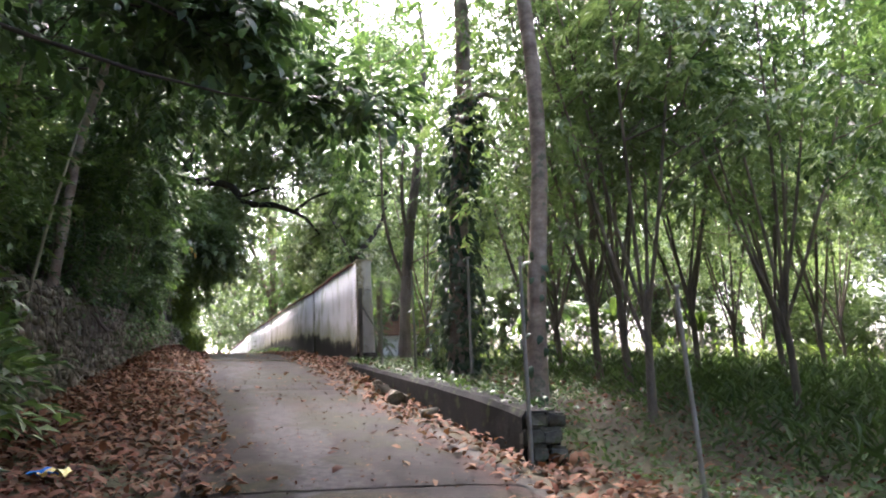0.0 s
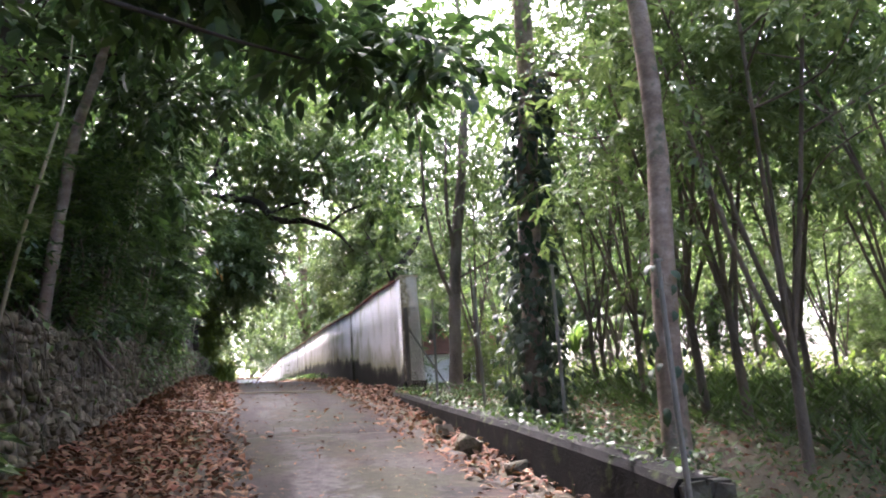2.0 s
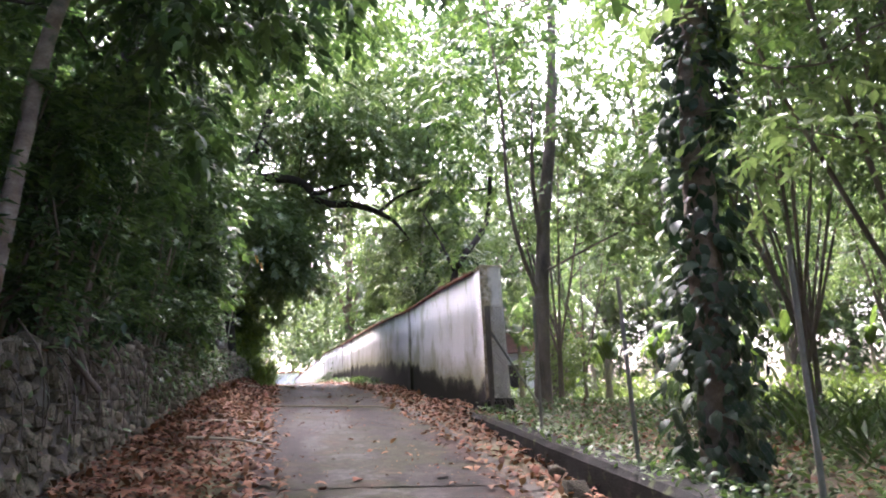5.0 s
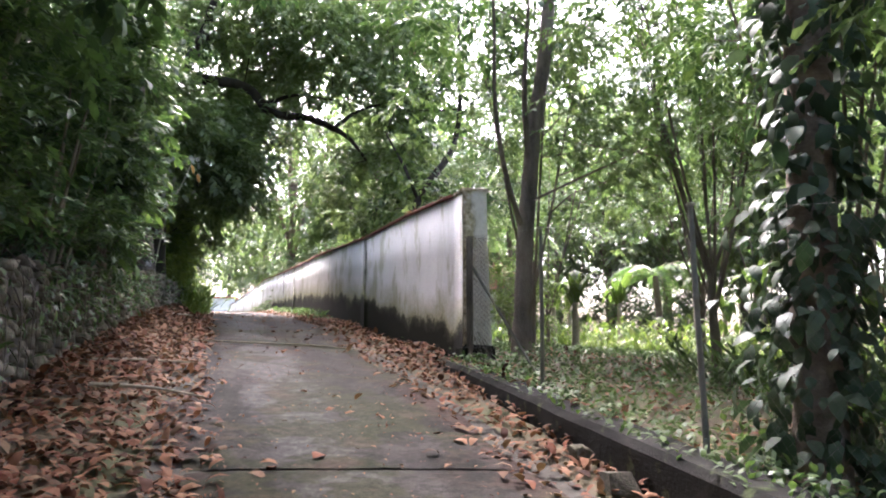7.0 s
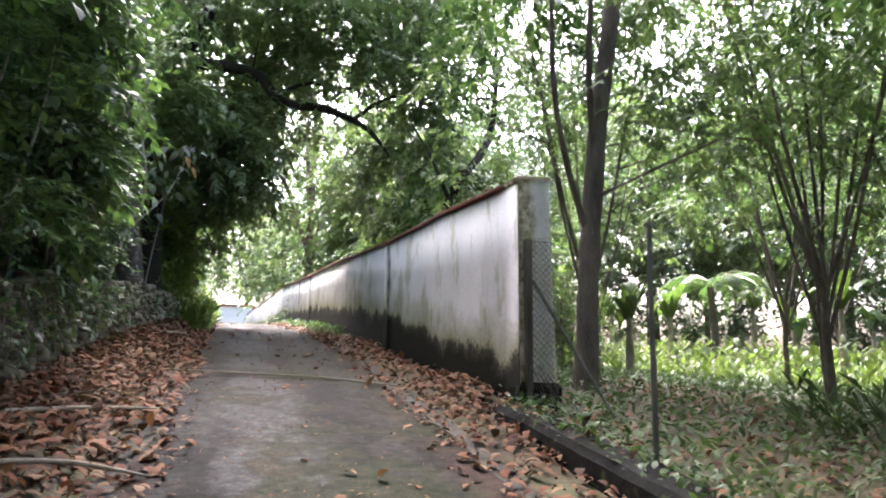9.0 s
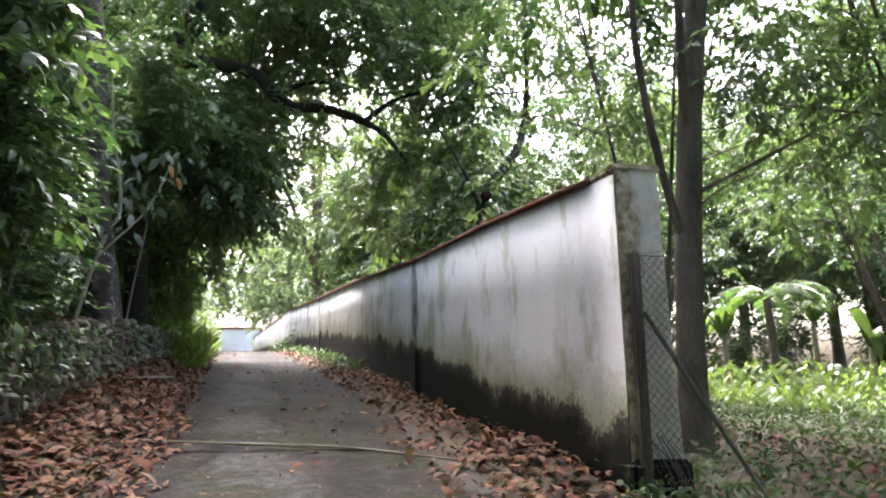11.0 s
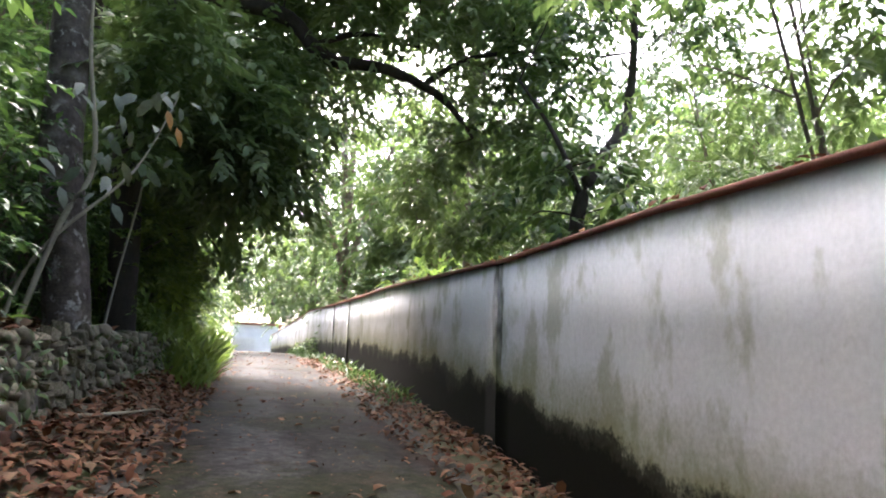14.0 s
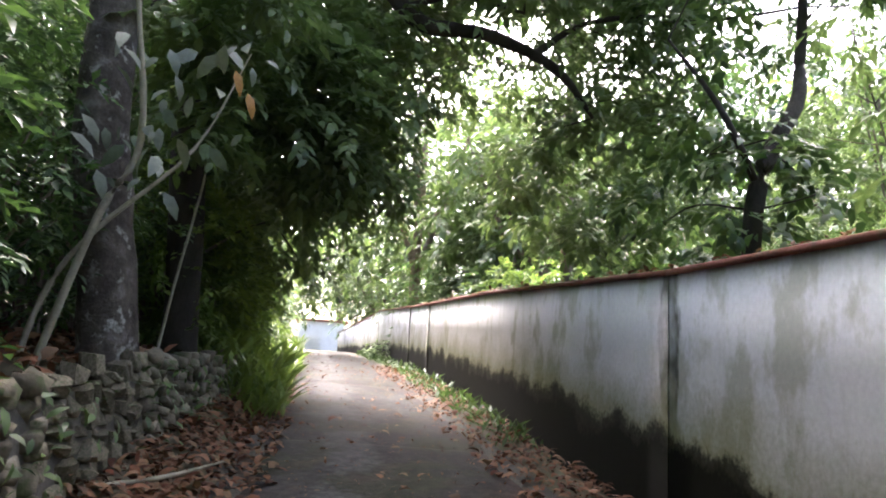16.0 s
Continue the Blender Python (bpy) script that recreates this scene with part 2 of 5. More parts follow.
def road_material():
    m, nt, bs, _ = nodes_of("worn_concrete")
    big = tex(nt, "Noise", 1.6, 9)
    worn = tex(nt, "Noise", 1.6, 5, (1, 0.3, 1))
    fine = tex(nt, "Noise", 60, 5)
    # all tones set darker than the concrete, putting canopy shade into the colour
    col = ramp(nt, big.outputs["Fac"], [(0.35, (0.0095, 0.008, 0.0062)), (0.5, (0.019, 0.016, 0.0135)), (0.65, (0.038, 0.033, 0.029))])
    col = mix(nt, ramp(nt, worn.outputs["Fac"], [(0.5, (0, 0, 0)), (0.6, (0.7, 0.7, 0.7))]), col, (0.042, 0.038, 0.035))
    co = nt.nodes.new("ShaderNodeTexCoord")
    sx = nt.nodes.new("ShaderNodeSeparateXYZ")
    nt.links.new(co.outputs["Object"], sx.inputs[0])
    wob = tex(nt, "Noise", 1.2, 6)
    off = calc(nt, "ABSOLUTE", calc(nt, "SUBTRACT", sx.outputs["X"], calc(nt, "ADD", 0.3, wob.outputs["Fac"])))
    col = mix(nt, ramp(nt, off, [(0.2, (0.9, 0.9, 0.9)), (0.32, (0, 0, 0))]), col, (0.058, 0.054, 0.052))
    rim = calc(nt, "ABSOLUTE", calc(nt, "SUBTRACT", sx.outputs["X"], 1.0))
    rimn = calc(nt, "ADD", rim, calc(nt, "MULTIPLY", calc(nt, "SUBTRACT", wob.outputs["Fac"], 0.5), 0.9))
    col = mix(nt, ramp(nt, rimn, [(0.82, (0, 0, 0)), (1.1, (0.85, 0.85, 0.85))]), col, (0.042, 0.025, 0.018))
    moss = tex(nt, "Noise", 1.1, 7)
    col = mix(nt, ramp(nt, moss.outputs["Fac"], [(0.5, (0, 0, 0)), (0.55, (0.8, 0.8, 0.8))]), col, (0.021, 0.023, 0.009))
    red = tex(nt, "Noise", 2.2, 7)
    col = mix(nt, ramp(nt, red.outputs["Fac"], [(0.55, (0, 0, 0)), (0.68, (0.6, 0.6, 0.6))]), col, (0.06, 0.038, 0.027))
    speck = tex(nt, "Noise", 13, 9)
    col = mix(nt, 0.75, col, ramp(nt, speck.outputs["Fac"], [(0.38, (0.5, 0.5, 0.48)), (0.5, (0.95, 0.95, 0.95)), (0.62, (1.45, 1.42, 1.38))]), "MULTIPLY")
    col = mix(nt, 0.5, col, ramp(nt, fine.outputs["Fac"], [(0.35, (0.3, 0.3, 0.3)), (0.65, (1.5, 1.5, 1.5))]), "MULTIPLY")
    nt.links.new(col, bs.inputs["Base Color"])
    bs.inputs["Roughness"].default_value = 0.92
    bs.inputs["Specular IOR Level"].default_value = 0.14
    bump(nt, bs, calc(nt, "ADD", fine.outputs["Fac"], big.outputs["Fac"]), 0.5, 0.01)
    return m


M_PLASTER = plaster_material()
M_ROAD = road_material()


# ---- mesh helpers ----
def mesh_of(name, verts, faces, material=None, smooth=False, attr=None):
    me = bpy.data.meshes.new(name)
    v = np.asarray(verts, dtype=np.float32)
    f = np.asarray(faces, dtype=np.int32)
    n, k = f.shape
    me.vertices.add(len(v))
    me.vertices.foreach_set("co", v.ravel())
    me.loops.add(n * k)
    me.loops.foreach_set("vertex_index", f.ravel())
    me.polygons.add(n)
    me.polygons.foreach_set("loop_start", np.arange(0, n * k, k, dtype=np.int32))
    if smooth:
        me.polygons.foreach_set("use_smooth", np.ones(n, dtype=bool))
    for key, values in (attr or {}).items():
        a = me.attributes.new(key, "FLOAT", "POINT")
        a.data.foreach_set("value", np.asarray(values, dtype=np.float32))
    me.update(calc_edges=True)
    if material:
        me.materials.append(material)
    return me


def part(name, me, parent=None, label="", m=None):
    ob = new(name, me)
    if parent is not None:
        ob.parent = parent
    if m is not None:
        ob.matrix_basis = m
    if label:
        tagged(ob, label)
    return ob


def thing(name, label, category, at=(0, 0, 0), group="", kind=""):
    ob = new(name)
    ob.location = at
    return tagged(ob, label, category, group, kind)


def box_faces(base):
    b = base
    return [(b, b + 3, b + 2, b + 1), (b + 4, b + 5, b + 6, b + 7), (b, b + 1, b + 5, b + 4), (b + 1, b + 2, b + 6, b + 5),
            (b + 2, b + 3, b + 7, b + 6), (b + 3, b, b + 4, b + 7)]


def bevelled(name, size, material, bevel=0.01, jitter=0.0, seed=1):
    """A block with rounded, slightly uneven edges, its foot at the origin."""
    bm = bmesh.new()
    bmesh.ops.create_cube(bm, size=1.0)
    bmesh.ops.scale(bm, vec=size, verts=bm.verts)
    bmesh.ops.translate(bm, vec=(0, 0, size[2] / 2), verts=bm.verts)
    bmesh.ops.bevel(bm, geom=list(bm.edges), offset=bevel, segments=2, affect="EDGES")
    rng = random.Random(seed)
    for v in bm.verts:
        v.co += Vector((rng.uniform(-1, 1), rng.uniform(-1, 1), rng.uniform(-1, 1))) * jitter
    me = bpy.data.meshes.new(name)
    bm.to_mesh(me)
    bm.free()
    me.materials.append(material)
    return me


def curve_points(pts, n):
    """Smooth points along a polyline (Catmull-Rom), n for each span."""
    p = np.asarray(pts, float)
    q = np.vstack([2 * p[0] - p[1], p, 2 * p[-1] - p[-2]])
    out = []
    for i in range(1, len(q) - 2):
        for t in np.linspace(0, 1, n, endpoint=False):
            a, b, c, d = q[i - 1], q[i], q[i + 1], q[i + 2]
            out.append(0.5 * ((2 * b) + (c - a) * t + (2 * a - 5 * b + 4 * c - d) * t * t + (3 * b - a - 3 * c + d) * t ** 3))
    out.append(p[-1])
    return np.array(out)


def tube(pts, radii, seg=8, n=4, rough=0.0, rng=None):
    """Verts and quads of a tapering tube along a smooth line."""
    c = curve_points(pts, n)
    r = np.interp(np.linspace(0, 1, len(c)), np.linspace(0, 1, len(radii)), radii)
    d = np.gradient(c, axis=0)
    d /= np.linalg.norm(d, axis=1)[:, None] + 1e-9
    ref = np.where(np.abs(d[:, 2:3]) > 0.9, [[1.0, 0, 0]], [[0, 0, 1.0]])
    a = np.cross(d, ref)
    a /= np.linalg.norm(a, axis=1)[:, None] + 1e-9
    b = np.cross(d, a)
    th = np.linspace(0, 2 * np.pi, seg, endpoint=False)
    rr = np.repeat(r[:, None], seg, 1)
    if rough and rng is not None:
        rr = rr * (1 + rng.normal(0, rough, rr.shape))
    v = c[:, None, :] + rr[..., None] * (np.cos(th)[None, :, None] * a[:, None, :] + np.sin(th)[None, :, None] * b[:, None, :])
    k = len(c)
    i, j = np.meshgrid(np.arange(k - 1), np.arange(seg), indexing="ij")
    f = np.stack([i * seg + j, i * seg + (j + 1) % seg, (i + 1) * seg + (j + 1) % seg, (i + 1) * seg + j], -1).reshape(-1, 4)
    return v.reshape(-1, 3), f


def tubes_mesh(name, specs, material, seg=8, n=4, rough=0.06, seed=0):
    rng = np.random.default_rng(seed)
    vs, fs, o = [], [], 0
    for pts, radii in specs:
        v, f = tube(pts, radii, seg, n, rough, rng)
        vs.append(v)
        fs.append(f + o)
        o += len(v)
    return mesh_of(name, np.vstack(vs), np.vstack(fs), material, True)


def leaf_mesh(name, c, d, nrm, length, width, material, fold=0.18, curl=0.0, simple=False):
    """Leaves as folded oval blades: c their feet, d the way they point, nrm their upper side."""
    c, d, nrm = (np.asarray(a, float) for a in (c, d, nrm))
    d = d / (np.linalg.norm(d, axis=1)[:, None] + 1e-9)
    s = np.cross(d, nrm)
    s /= np.linalg.norm(s, axis=1)[:, None] + 1e-9
    u = np.cross(s, d)
    L, W = np.asarray(length)[:, None], np.asarray(width)[:, None]
    mid = c + d * L * 0.45
    n = len(c)
    if simple:
        v = np.stack([c, mid + s * W * 0.5 + u * W * fold, c + d * L - u * L * (0.12 + curl), mid - s * W * 0.5 + u * W * fold], 1)
        o = (np.arange(n) * 4)[:, None]
        return mesh_of(name, v.reshape(-1, 3), np.concatenate([o + [[0, 1, 2]], o + [[0, 2, 3]]], 0), material)
    lo, hi = c + d * L * 0.28, c + d * L * 0.66 - u * L * (0.03 + curl * 0.4)
    v = np.stack([c, lo + s * W * 0.46 + u * W * fold, hi + s * W * 0.42 + u * W * fold, c + d * L - u * L * (0.12 + curl),
                  hi - s * W * 0.42 + u * W * fold, lo - s * W * 0.46 + u * W * fold], 1)
    o = (np.arange(n) * 6)[:, None]
    f = np.concatenate([o + [[0, 1, 5]], o + [[1, 2, 5]], o + [[2, 4, 5]], o + [[2, 3, 4]]], 0)
    return mesh_of(name, v.reshape(-1, 3), f, material)


def unit(rng, n):
    a = rng.normal(size=(n, 3))
    return a / (np.linalg.norm(a, axis=1)[:, None] + 1e-9)


def foliage(name, clumps, per, size, material, seed, aspect=0.42, droop=0.35, simple=False, run=9):
    """A crown: in each clump (x, y, z, radius) leafy sprays, short twigs with leaves set to both sides."""
    rng = np.random.default_rng(seed)
    cl = np.asarray(clumps, float)
    k = np.repeat(np.arange(len(cl)), max(1, round(per / run)))
    n = len(k)
    o = unit(rng, n)
    out = o * [1, 1, 0.35] + unit(rng, n) * 0.45 - [0, 0, droop * 0.55]
    out /= np.linalg.norm(out, axis=1)[:, None] + 1e-9
    c0 = cl[k, :3] + o * (cl[k, 3] * (0.05 + 0.85 * rng.random(n)))[:, None] * [1, 1, 0.75]
    reach = size * run * 0.27 * rng.uniform(0.7, 1.3, n)
    side = np.cross(out, [0, 0, 1.0])
    side /= np.linalg.norm(side, axis=1)[:, None] + 1e-9
    u = np.tile((np.arange(run) + 0.5) / run, n)
    g = np.repeat(np.arange(n), run)
    sgn = np.tile(np.where(np.arange(run) % 2 == 0, 1.0, -1.0), n)
    m = n * run
    c = c0[g] + out[g] * (u * reach[g])[:, None] - np.array([0, 0, 1.0]) * (u * u * reach[g] * 0.3)[:, None]
    d = out[g] * 0.75 + side[g] * (sgn * (1.1 - 0.7 * u))[:, None] + unit(rng, m) * 0.38 - [0, 0, droop]
    nrm = np.cross(side[g], out[g]) * 0.9 + unit(rng, m) * 0.55 + [0, 0, 0.3]
    L = size * rng.uniform(0.6, 1.3, m)
    return leaf_mesh(name, c, d, nrm, L, L * aspect * rng.uniform(0.8, 1.2, m), material, simple=simple)


def crown_clumps(rng, centre, radii, n, r=(0.5, 1.0)):
    """Clump centres scattered through an ellipsoid, denser outside."""
    o = unit(rng, n)
    q = 0.35 + 0.65 * rng.random(n) ** 0.5
    p = np.asarray(centre) + o * q[:, None] * np.asarray(radii)
    return np.hstack([p, rng.uniform(*r, (n, 1))])


# ---- lie of the land ----
ROAD_Y = [-60, -10, -2, 6.7, 12.34, 15.2, 18, 20.66, 22, 24.2, 27, 33.5, 46, 60, 80, 120, 400]
ROAD_Z = [-6, -2.3, -1.1, 0.2, 1.10, 1.57, 2.0, 2.37, 2.53, 2.73, 2.98, 3.48, 4.15, 4.75, 5.4, 6.0, 6.5]
PLOT_Y = [-60, -10, 2, 7, 9.9, 11.5, 14, 16.3, 17.6, 24, 40, 80, 400]
PLOT_Z = [-4, -1.6, -0.5, 0.1, 0.85, 1.12, 1.5, 1.78, 1.98, 2.3, 2.7, 3.2, 4.0]


def road_z(y):
    y = np.asarray(y, float)
    return sum(np.interp(y + k, ROAD_Y, ROAD_Z) for k in (-1.0, -0.5, 0, 0.5, 1.0)) / 5


def plot_z(x, y):
    return np.interp(y, PLOT_Y, PLOT_Z) - 0.04 * np.clip(np.asarray(x) - 3, 0, 14)


def wall_x(y):
    """The face of the rubble wall."""
    return np.clip(-1.5 + 0.073 * (np.asarray(y, float) - 11), -2.6, -0.38)


def bank_z(y):
    return road_z(y) + np.interp(y, [0, 10, 13.5, 20, 24, 28, 34], [1.5, 1.35, 1.05, 0.78, 0.62, 0.35, 0.15])


def ground_z(x, y):
    x, y = np.asarray(x, float), np.asarray(y, float)
    rz = road_z(y) - 0.03
    xw = wall_x(y)
    left_verge = rz + 0.24 * np.clip((-0.15 - x) / (-0.15 - xw), 0, 1)
    bank = bank_z(y) - 0.03 + 0.10 * np.clip(xw - x, 0, 12)
    step = np.clip((xw - 0.08 - x) / 0.12, 0, 1)
    z = np.where(x < -0.15, left_verge * (1 - step) + bank * step, rz)
    edge = np.where(y < 7.3, 2.4, 2.75)
    wide = np.interp(y, [6.8, 7.6], [1.6, 0.1])
    t = np.clip((x - edge) / wide, 0, 1)
    return np.where(x > edge, z * (1 - t) + plot_z(x, y) * t, z)


def grid(xs, ys, fz):
    X, Y = np.meshgrid(xs, ys)
    Z = fz(X, Y)
    v = np.stack([X, Y, Z], -1).reshape(-1, 3)
    nx = len(xs)
    i, j = np.meshgrid(np.arange(len(ys) - 1), np.arange(nx - 1), indexing="ij")
    f = np.stack([i * nx + j, i * nx + j + 1, (i + 1) * nx + j + 1, (i + 1) * nx + j], -1).reshape(-1, 4)
    return v, f


gx = np.unique(np.round(np.concatenate([[-600, -250, -100, -50, -25, -14, -9], np.arange(-6, 6, 0.06), np.arange(6, 16, 0.4), [20, 30, 50, 100, 250, 600]]), 3))
gy = np.concatenate([[-400, -150, -60, -30, -15, -8], np.arange(-4, 36, 0.2), np.arange(36, 80, 1.0), [90, 110, 150, 250, 500, 900]])
gv, gf = grid(gx, gy, ground_z)
grng = np.random.default_rng(3)
gv[:, 2] += grng.normal(0, 0.008, len(gv)) * (np.abs(gv[:, 0]) < 20)
tagged(new("ground", mesh_of("ground", gv, gf, M_GROUND, True)), "dark soil with leaf mould and low weeds", "ground", kind="structure")

# road: a recessed bed and the cast slabs on it
by = np.arange(-12, 90, 0.5)
bv, bf = grid(np.array([-0.28, 1.0, 2.3]), by, lambda X, Y: road_z(Y) - 0.02 + 0 * X)
road = tagged(new("road", mesh_of("road", bv, bf, M_MORTAR, True)), "narrow worn concrete lane climbing between walls", "road", kind="structure")
SLABS = [-10.6, -4.8, 1.0, 6.75, 12.55, 18.05, 23.9, 29.7, 35.5, 41.3, 47.1, 53, 59, 65, 71, 77, 83, 89]
for k, (y0, y1) in enumerate(zip(SLABS, SLABS[1:])):
    rng = np.random.default_rng(100 + k)
    n = 26
    us = np.linspace(0, 1, 15)
    vs, rows_n = [], 0
    for i in range(n):
        f = i / (n - 1)
        y = y0 + 0.02 + (y1 - y0 - 0.04) * f
        a = -0.2 + 0.012 * min(max(y, 0), 30) + 0.04 * math.sin(y * 1.7) + 0.03 * math.sin(y * 4.1)
        b = 2.14 - 0.006 * max(y - 12, 0) + 0.04 * math.sin(y * 1.3 + 1) + 0.03 * math.sin(y * 3.7)
        for u in us:
            x = a + (b - a) * u
            skew = 0.28 * (1 - u) - 0.14 + 0.03 * noise.noise((x * 3, k * 5.0, 2)) + 0.012 * noise.noise((x * 14, k * 5.0, 7))
            yy = y + skew
            edge = 0.02 * (abs(u - 0.5) * 2) ** 6
            lip = 0.012 if i in (0, n - 1) else 0.0
            vs.append((x, yy, float(road_z(yy)) + 0.012 - edge - lip + 0.003 * noise.noise((x * 1.3, yy * 1.3, 0))))
    i, j = np.meshgrid(np.arange(n - 1), np.arange(14), indexing="ij")
    fs = np.stack([i * 15 + j, i * 15 + j + 1, (i + 1) * 15 + j + 1, (i + 1) * 15 + j], -1).reshape(-1, 4)
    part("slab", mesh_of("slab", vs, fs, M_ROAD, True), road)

# ---- plastered boundary wall ----
boundary_wall = tagged(new("wall_east"), "white plastered boundary wall stained with black mould", "wall", kind="structure")
WALL_Y = [16.262, 21.96, 33.8, 37.3, 47.4]


def cap_z(y):
    return np.interp(y, [16.3, 18.9, 20.0, 21.96, 27.85, 33.8, 37.3, 47.4, 70], [3.865, 4.06, 4.11, 4.21, 4.70, 5.08, 5.32, 6.08, 6.35])


def foot_z(y):
    return np.interp(y, [16.3, 18.4, 22, 24.2, 27, 33.5, 46, 70], [1.74, 1.98, 2.55, 2.78, 3.03, 3.55, 4.2, 4.9])


def wall_bend(y):
    """The wall's line: straight, then bending towards the lane far up."""
    return 3.0 - 0.02 * max(0.0, y - 47.4) ** 1.25


def wall_panel(y0, y1, gap=0.009, thick=0.2):
    ys = np.linspace(y0 + gap, y1 - gap, max(3, int((y1 - y0) / 0.35)))
    v, h, js = [], [], []
    levels = [0, 0.08, 0.2, 0.4, 0.7, 1.0]
    for y in ys:
        x0 = wall_bend(y)
        z0, z1 = float(foot_z(y)) - 0.25, float(cap_z(y)) - 0.045
        for face in (0, 1):
            for u in levels:
                z = z0 + (z1 - z0) * u
                bulge = 0.006 * noise.noise((y * 0.8, z * 0.9, 3))
                v.append((x0 + (thick if face else bulge), y, z))
                h.append(z - z0 - 0.25)
                js.append(min(y - y0 if y0 > 17 else 9, y1 - y))
    L = len(levels)
    f = []
    for i in range(len(ys) - 1):
        a, b = i * 2 * L, (i + 1) * 2 * L
        for k in range(L - 1):
            f.append((a + k, a + k + 1, b + k + 1, b + k))
            f.append((a + L + k, b + L + k, b + L + k + 1, a + L + k + 1))
        f.append((a + L - 1, a + 2 * L - 1, b + 2 * L - 1, b + L - 1))
    for e, flip in ((0, 1), ((len(ys) - 1) * 2 * L, 0)):
        for k in range(L - 1):
            q = (e + k, e + L + k, e + L + k + 1, e + k + 1)
            f.append(q[::-1] if flip else q)
    return mesh_of("panel", v, f, M_PLASTER, False, {"h": h, "seam": js})


def coping(y0, y1):
    ys = np.linspace(y0, y1, max(3, int((y1 - y0) / 0.5)))
    v, f = [], []
    for i, y in enumerate(ys):
        x, z = wall_bend(y), float(cap_z(y))
        w = 0.004 * noise.noise((y * 3, 0, 1))
        v += [(x - 0.03 + w, y, z - 0.045), (x - 0.032 + w, y, z - 0.008), (x - 0.02, y, z), (x + 0.22, y, z), (x + 0.235, y, z - 0.045)]
        if i:
            a, b = (i - 1) * 5, i * 5
            f += [(a + k, b + k, b + (k + 1) % 5, a + (k + 1) % 5) for k in range(5)]
    f += [(0, 1, 2, 3), (len(v) - 5, len(v) - 2, len(v) - 3, len(v) - 4)]
    return mesh_of("coping", v, f, M_COPING)


for y0, y1 in zip(WALL_Y, WALL_Y[1:]):
    part("panel", wall_panel(y0, y1), boundary_wall)
    part("coping", coping(y0 + (0.34 if y0 < 17 else 0.004), y1 - 0.004), boundary_wall, "red terracotta coping")
    part("joint_fill", bevelled("joint_fill", (0.15, 0.05, float(cap_z(y1) - foot_z(y1)) + 0.1), M_KERB, 0.004), boundary_wall, "dark open joint",
         pose(3.125, y1, float(foot_z(y1)) - 0.2))
for y0, y1 in ((47.4, 53), (53, 58.5), (58.5, 64), (64, 69)):
    part("panel", wall_panel(y0, y1), boundary_wall)
    part("coping", coping(y0, y1), boundary_wall)

# end pillar: tapered plastered pier at the wall's near end
def pier_material():
    """Cream plaster, crumbled to ochre and brown along the corner (attribute edge: metres from the corner)."""
    m, nt, bs, _ = nodes_of("pier_plaster")
    at = nt.nodes.new("ShaderNodeAttribute")
    at.attribute_name = "edge"
    big = tex(nt, "Noise", 5.0, 8, (1, 1, 0.6))
    fine = tex(nt, "Noise", 15, 8)
    col = ramp(nt, big.outputs["Fac"], [(0.35, (0.6, 0.56, 0.47)), (0.6, (0.75, 0.71, 0.64))])
    ragged = calc(nt, "ADD", at.outputs["Fac"], calc(nt, "MULTIPLY", calc(nt, "SUBTRACT", big.outputs["Fac"], 0.5), 0.22))
    crumb = ramp(nt, fine.outputs["Fac"], [(0.35, (0.16, 0.12, 0.06)), (0.5, (0.4, 0.34, 0.2)), (0.65, (0.6, 0.54, 0.42))])
    col = mix(nt, ramp(nt, ragged, [(0.1, (0.9, 0.9, 0.9)), (0.16, (0, 0, 0))]), col, crumb)
    col = mix(nt, 0.3, col, ramp(nt, fine.outputs["Fac"], [(0.3, (0.5, 0.5, 0.5)), (0.7, (1.25, 1.25, 1.25))]), "MULTIPLY")
    nt.links.new(col, bs.inputs["Base Color"])
    bs.inputs["Roughness"].default_value = 0.9
    bs.inputs["Specular IOR Level"].default_value = 0.15
    bump(nt, bs, calc(nt, "ADD", fine.outputs["Fac"], big.outputs["Fac"]), 0.8, 0.012)
    return m


M_PIER = pier_material()
pv, ph, lv, nx = [], [], 14, 7
for i in range(lv):
    u = i / (lv - 1)
    z = 1.72 + (3.86 - 1.72) * u
    w = 0.36 - 0.065 * min(1, u * 1.15)
    ring = [(3.008 + w * k / (nx - 1), 16.245) for k in range(nx)] + [(3.008 + w, 16.57), (3.008, 16.57)]
    for x, y in ring:
        pv.append((x + 0.006 * noise.noise((x * 5, z * 3, y)), y + 0.009 * noise.noise((x * 9, z * 5, 9)), z))
        ph.append(x - 3.008)
nr = nx + 2
pf = [(i * nr + k, i * nr + (k + 1) % nr, (i + 1) * nr + (k + 1) % nr, (i + 1) * nr + k) for i in range(lv - 1) for k in range(nr)]
part("pier", mesh_of("pier", pv, pf, M_PIER, False, {"edge": ph}), boundary_wall, "cream plaster pier crumbling ochre along its corner")
part("pier_cap", bevelled("pier_cap", (0.345, 0.36, 0.05), M_PIER, 0.012, 0.004, 8), boundary_wall, "weathered concrete pier cap", pose(3.16, 16.415, 3.845))

# kerb wall along the lane
kerb = tagged(new("kerb"), "low mossy concrete kerb wall along the lane", "kerb", kind="structure")


def kerb_top(y):
    return float(road_z(y)) + float(np.interp(y, [7, 8.2, 10, 13, 15.6, 16.4], [0.38, 0.38, 0.34, 0.22, 0.13, 0.08]))


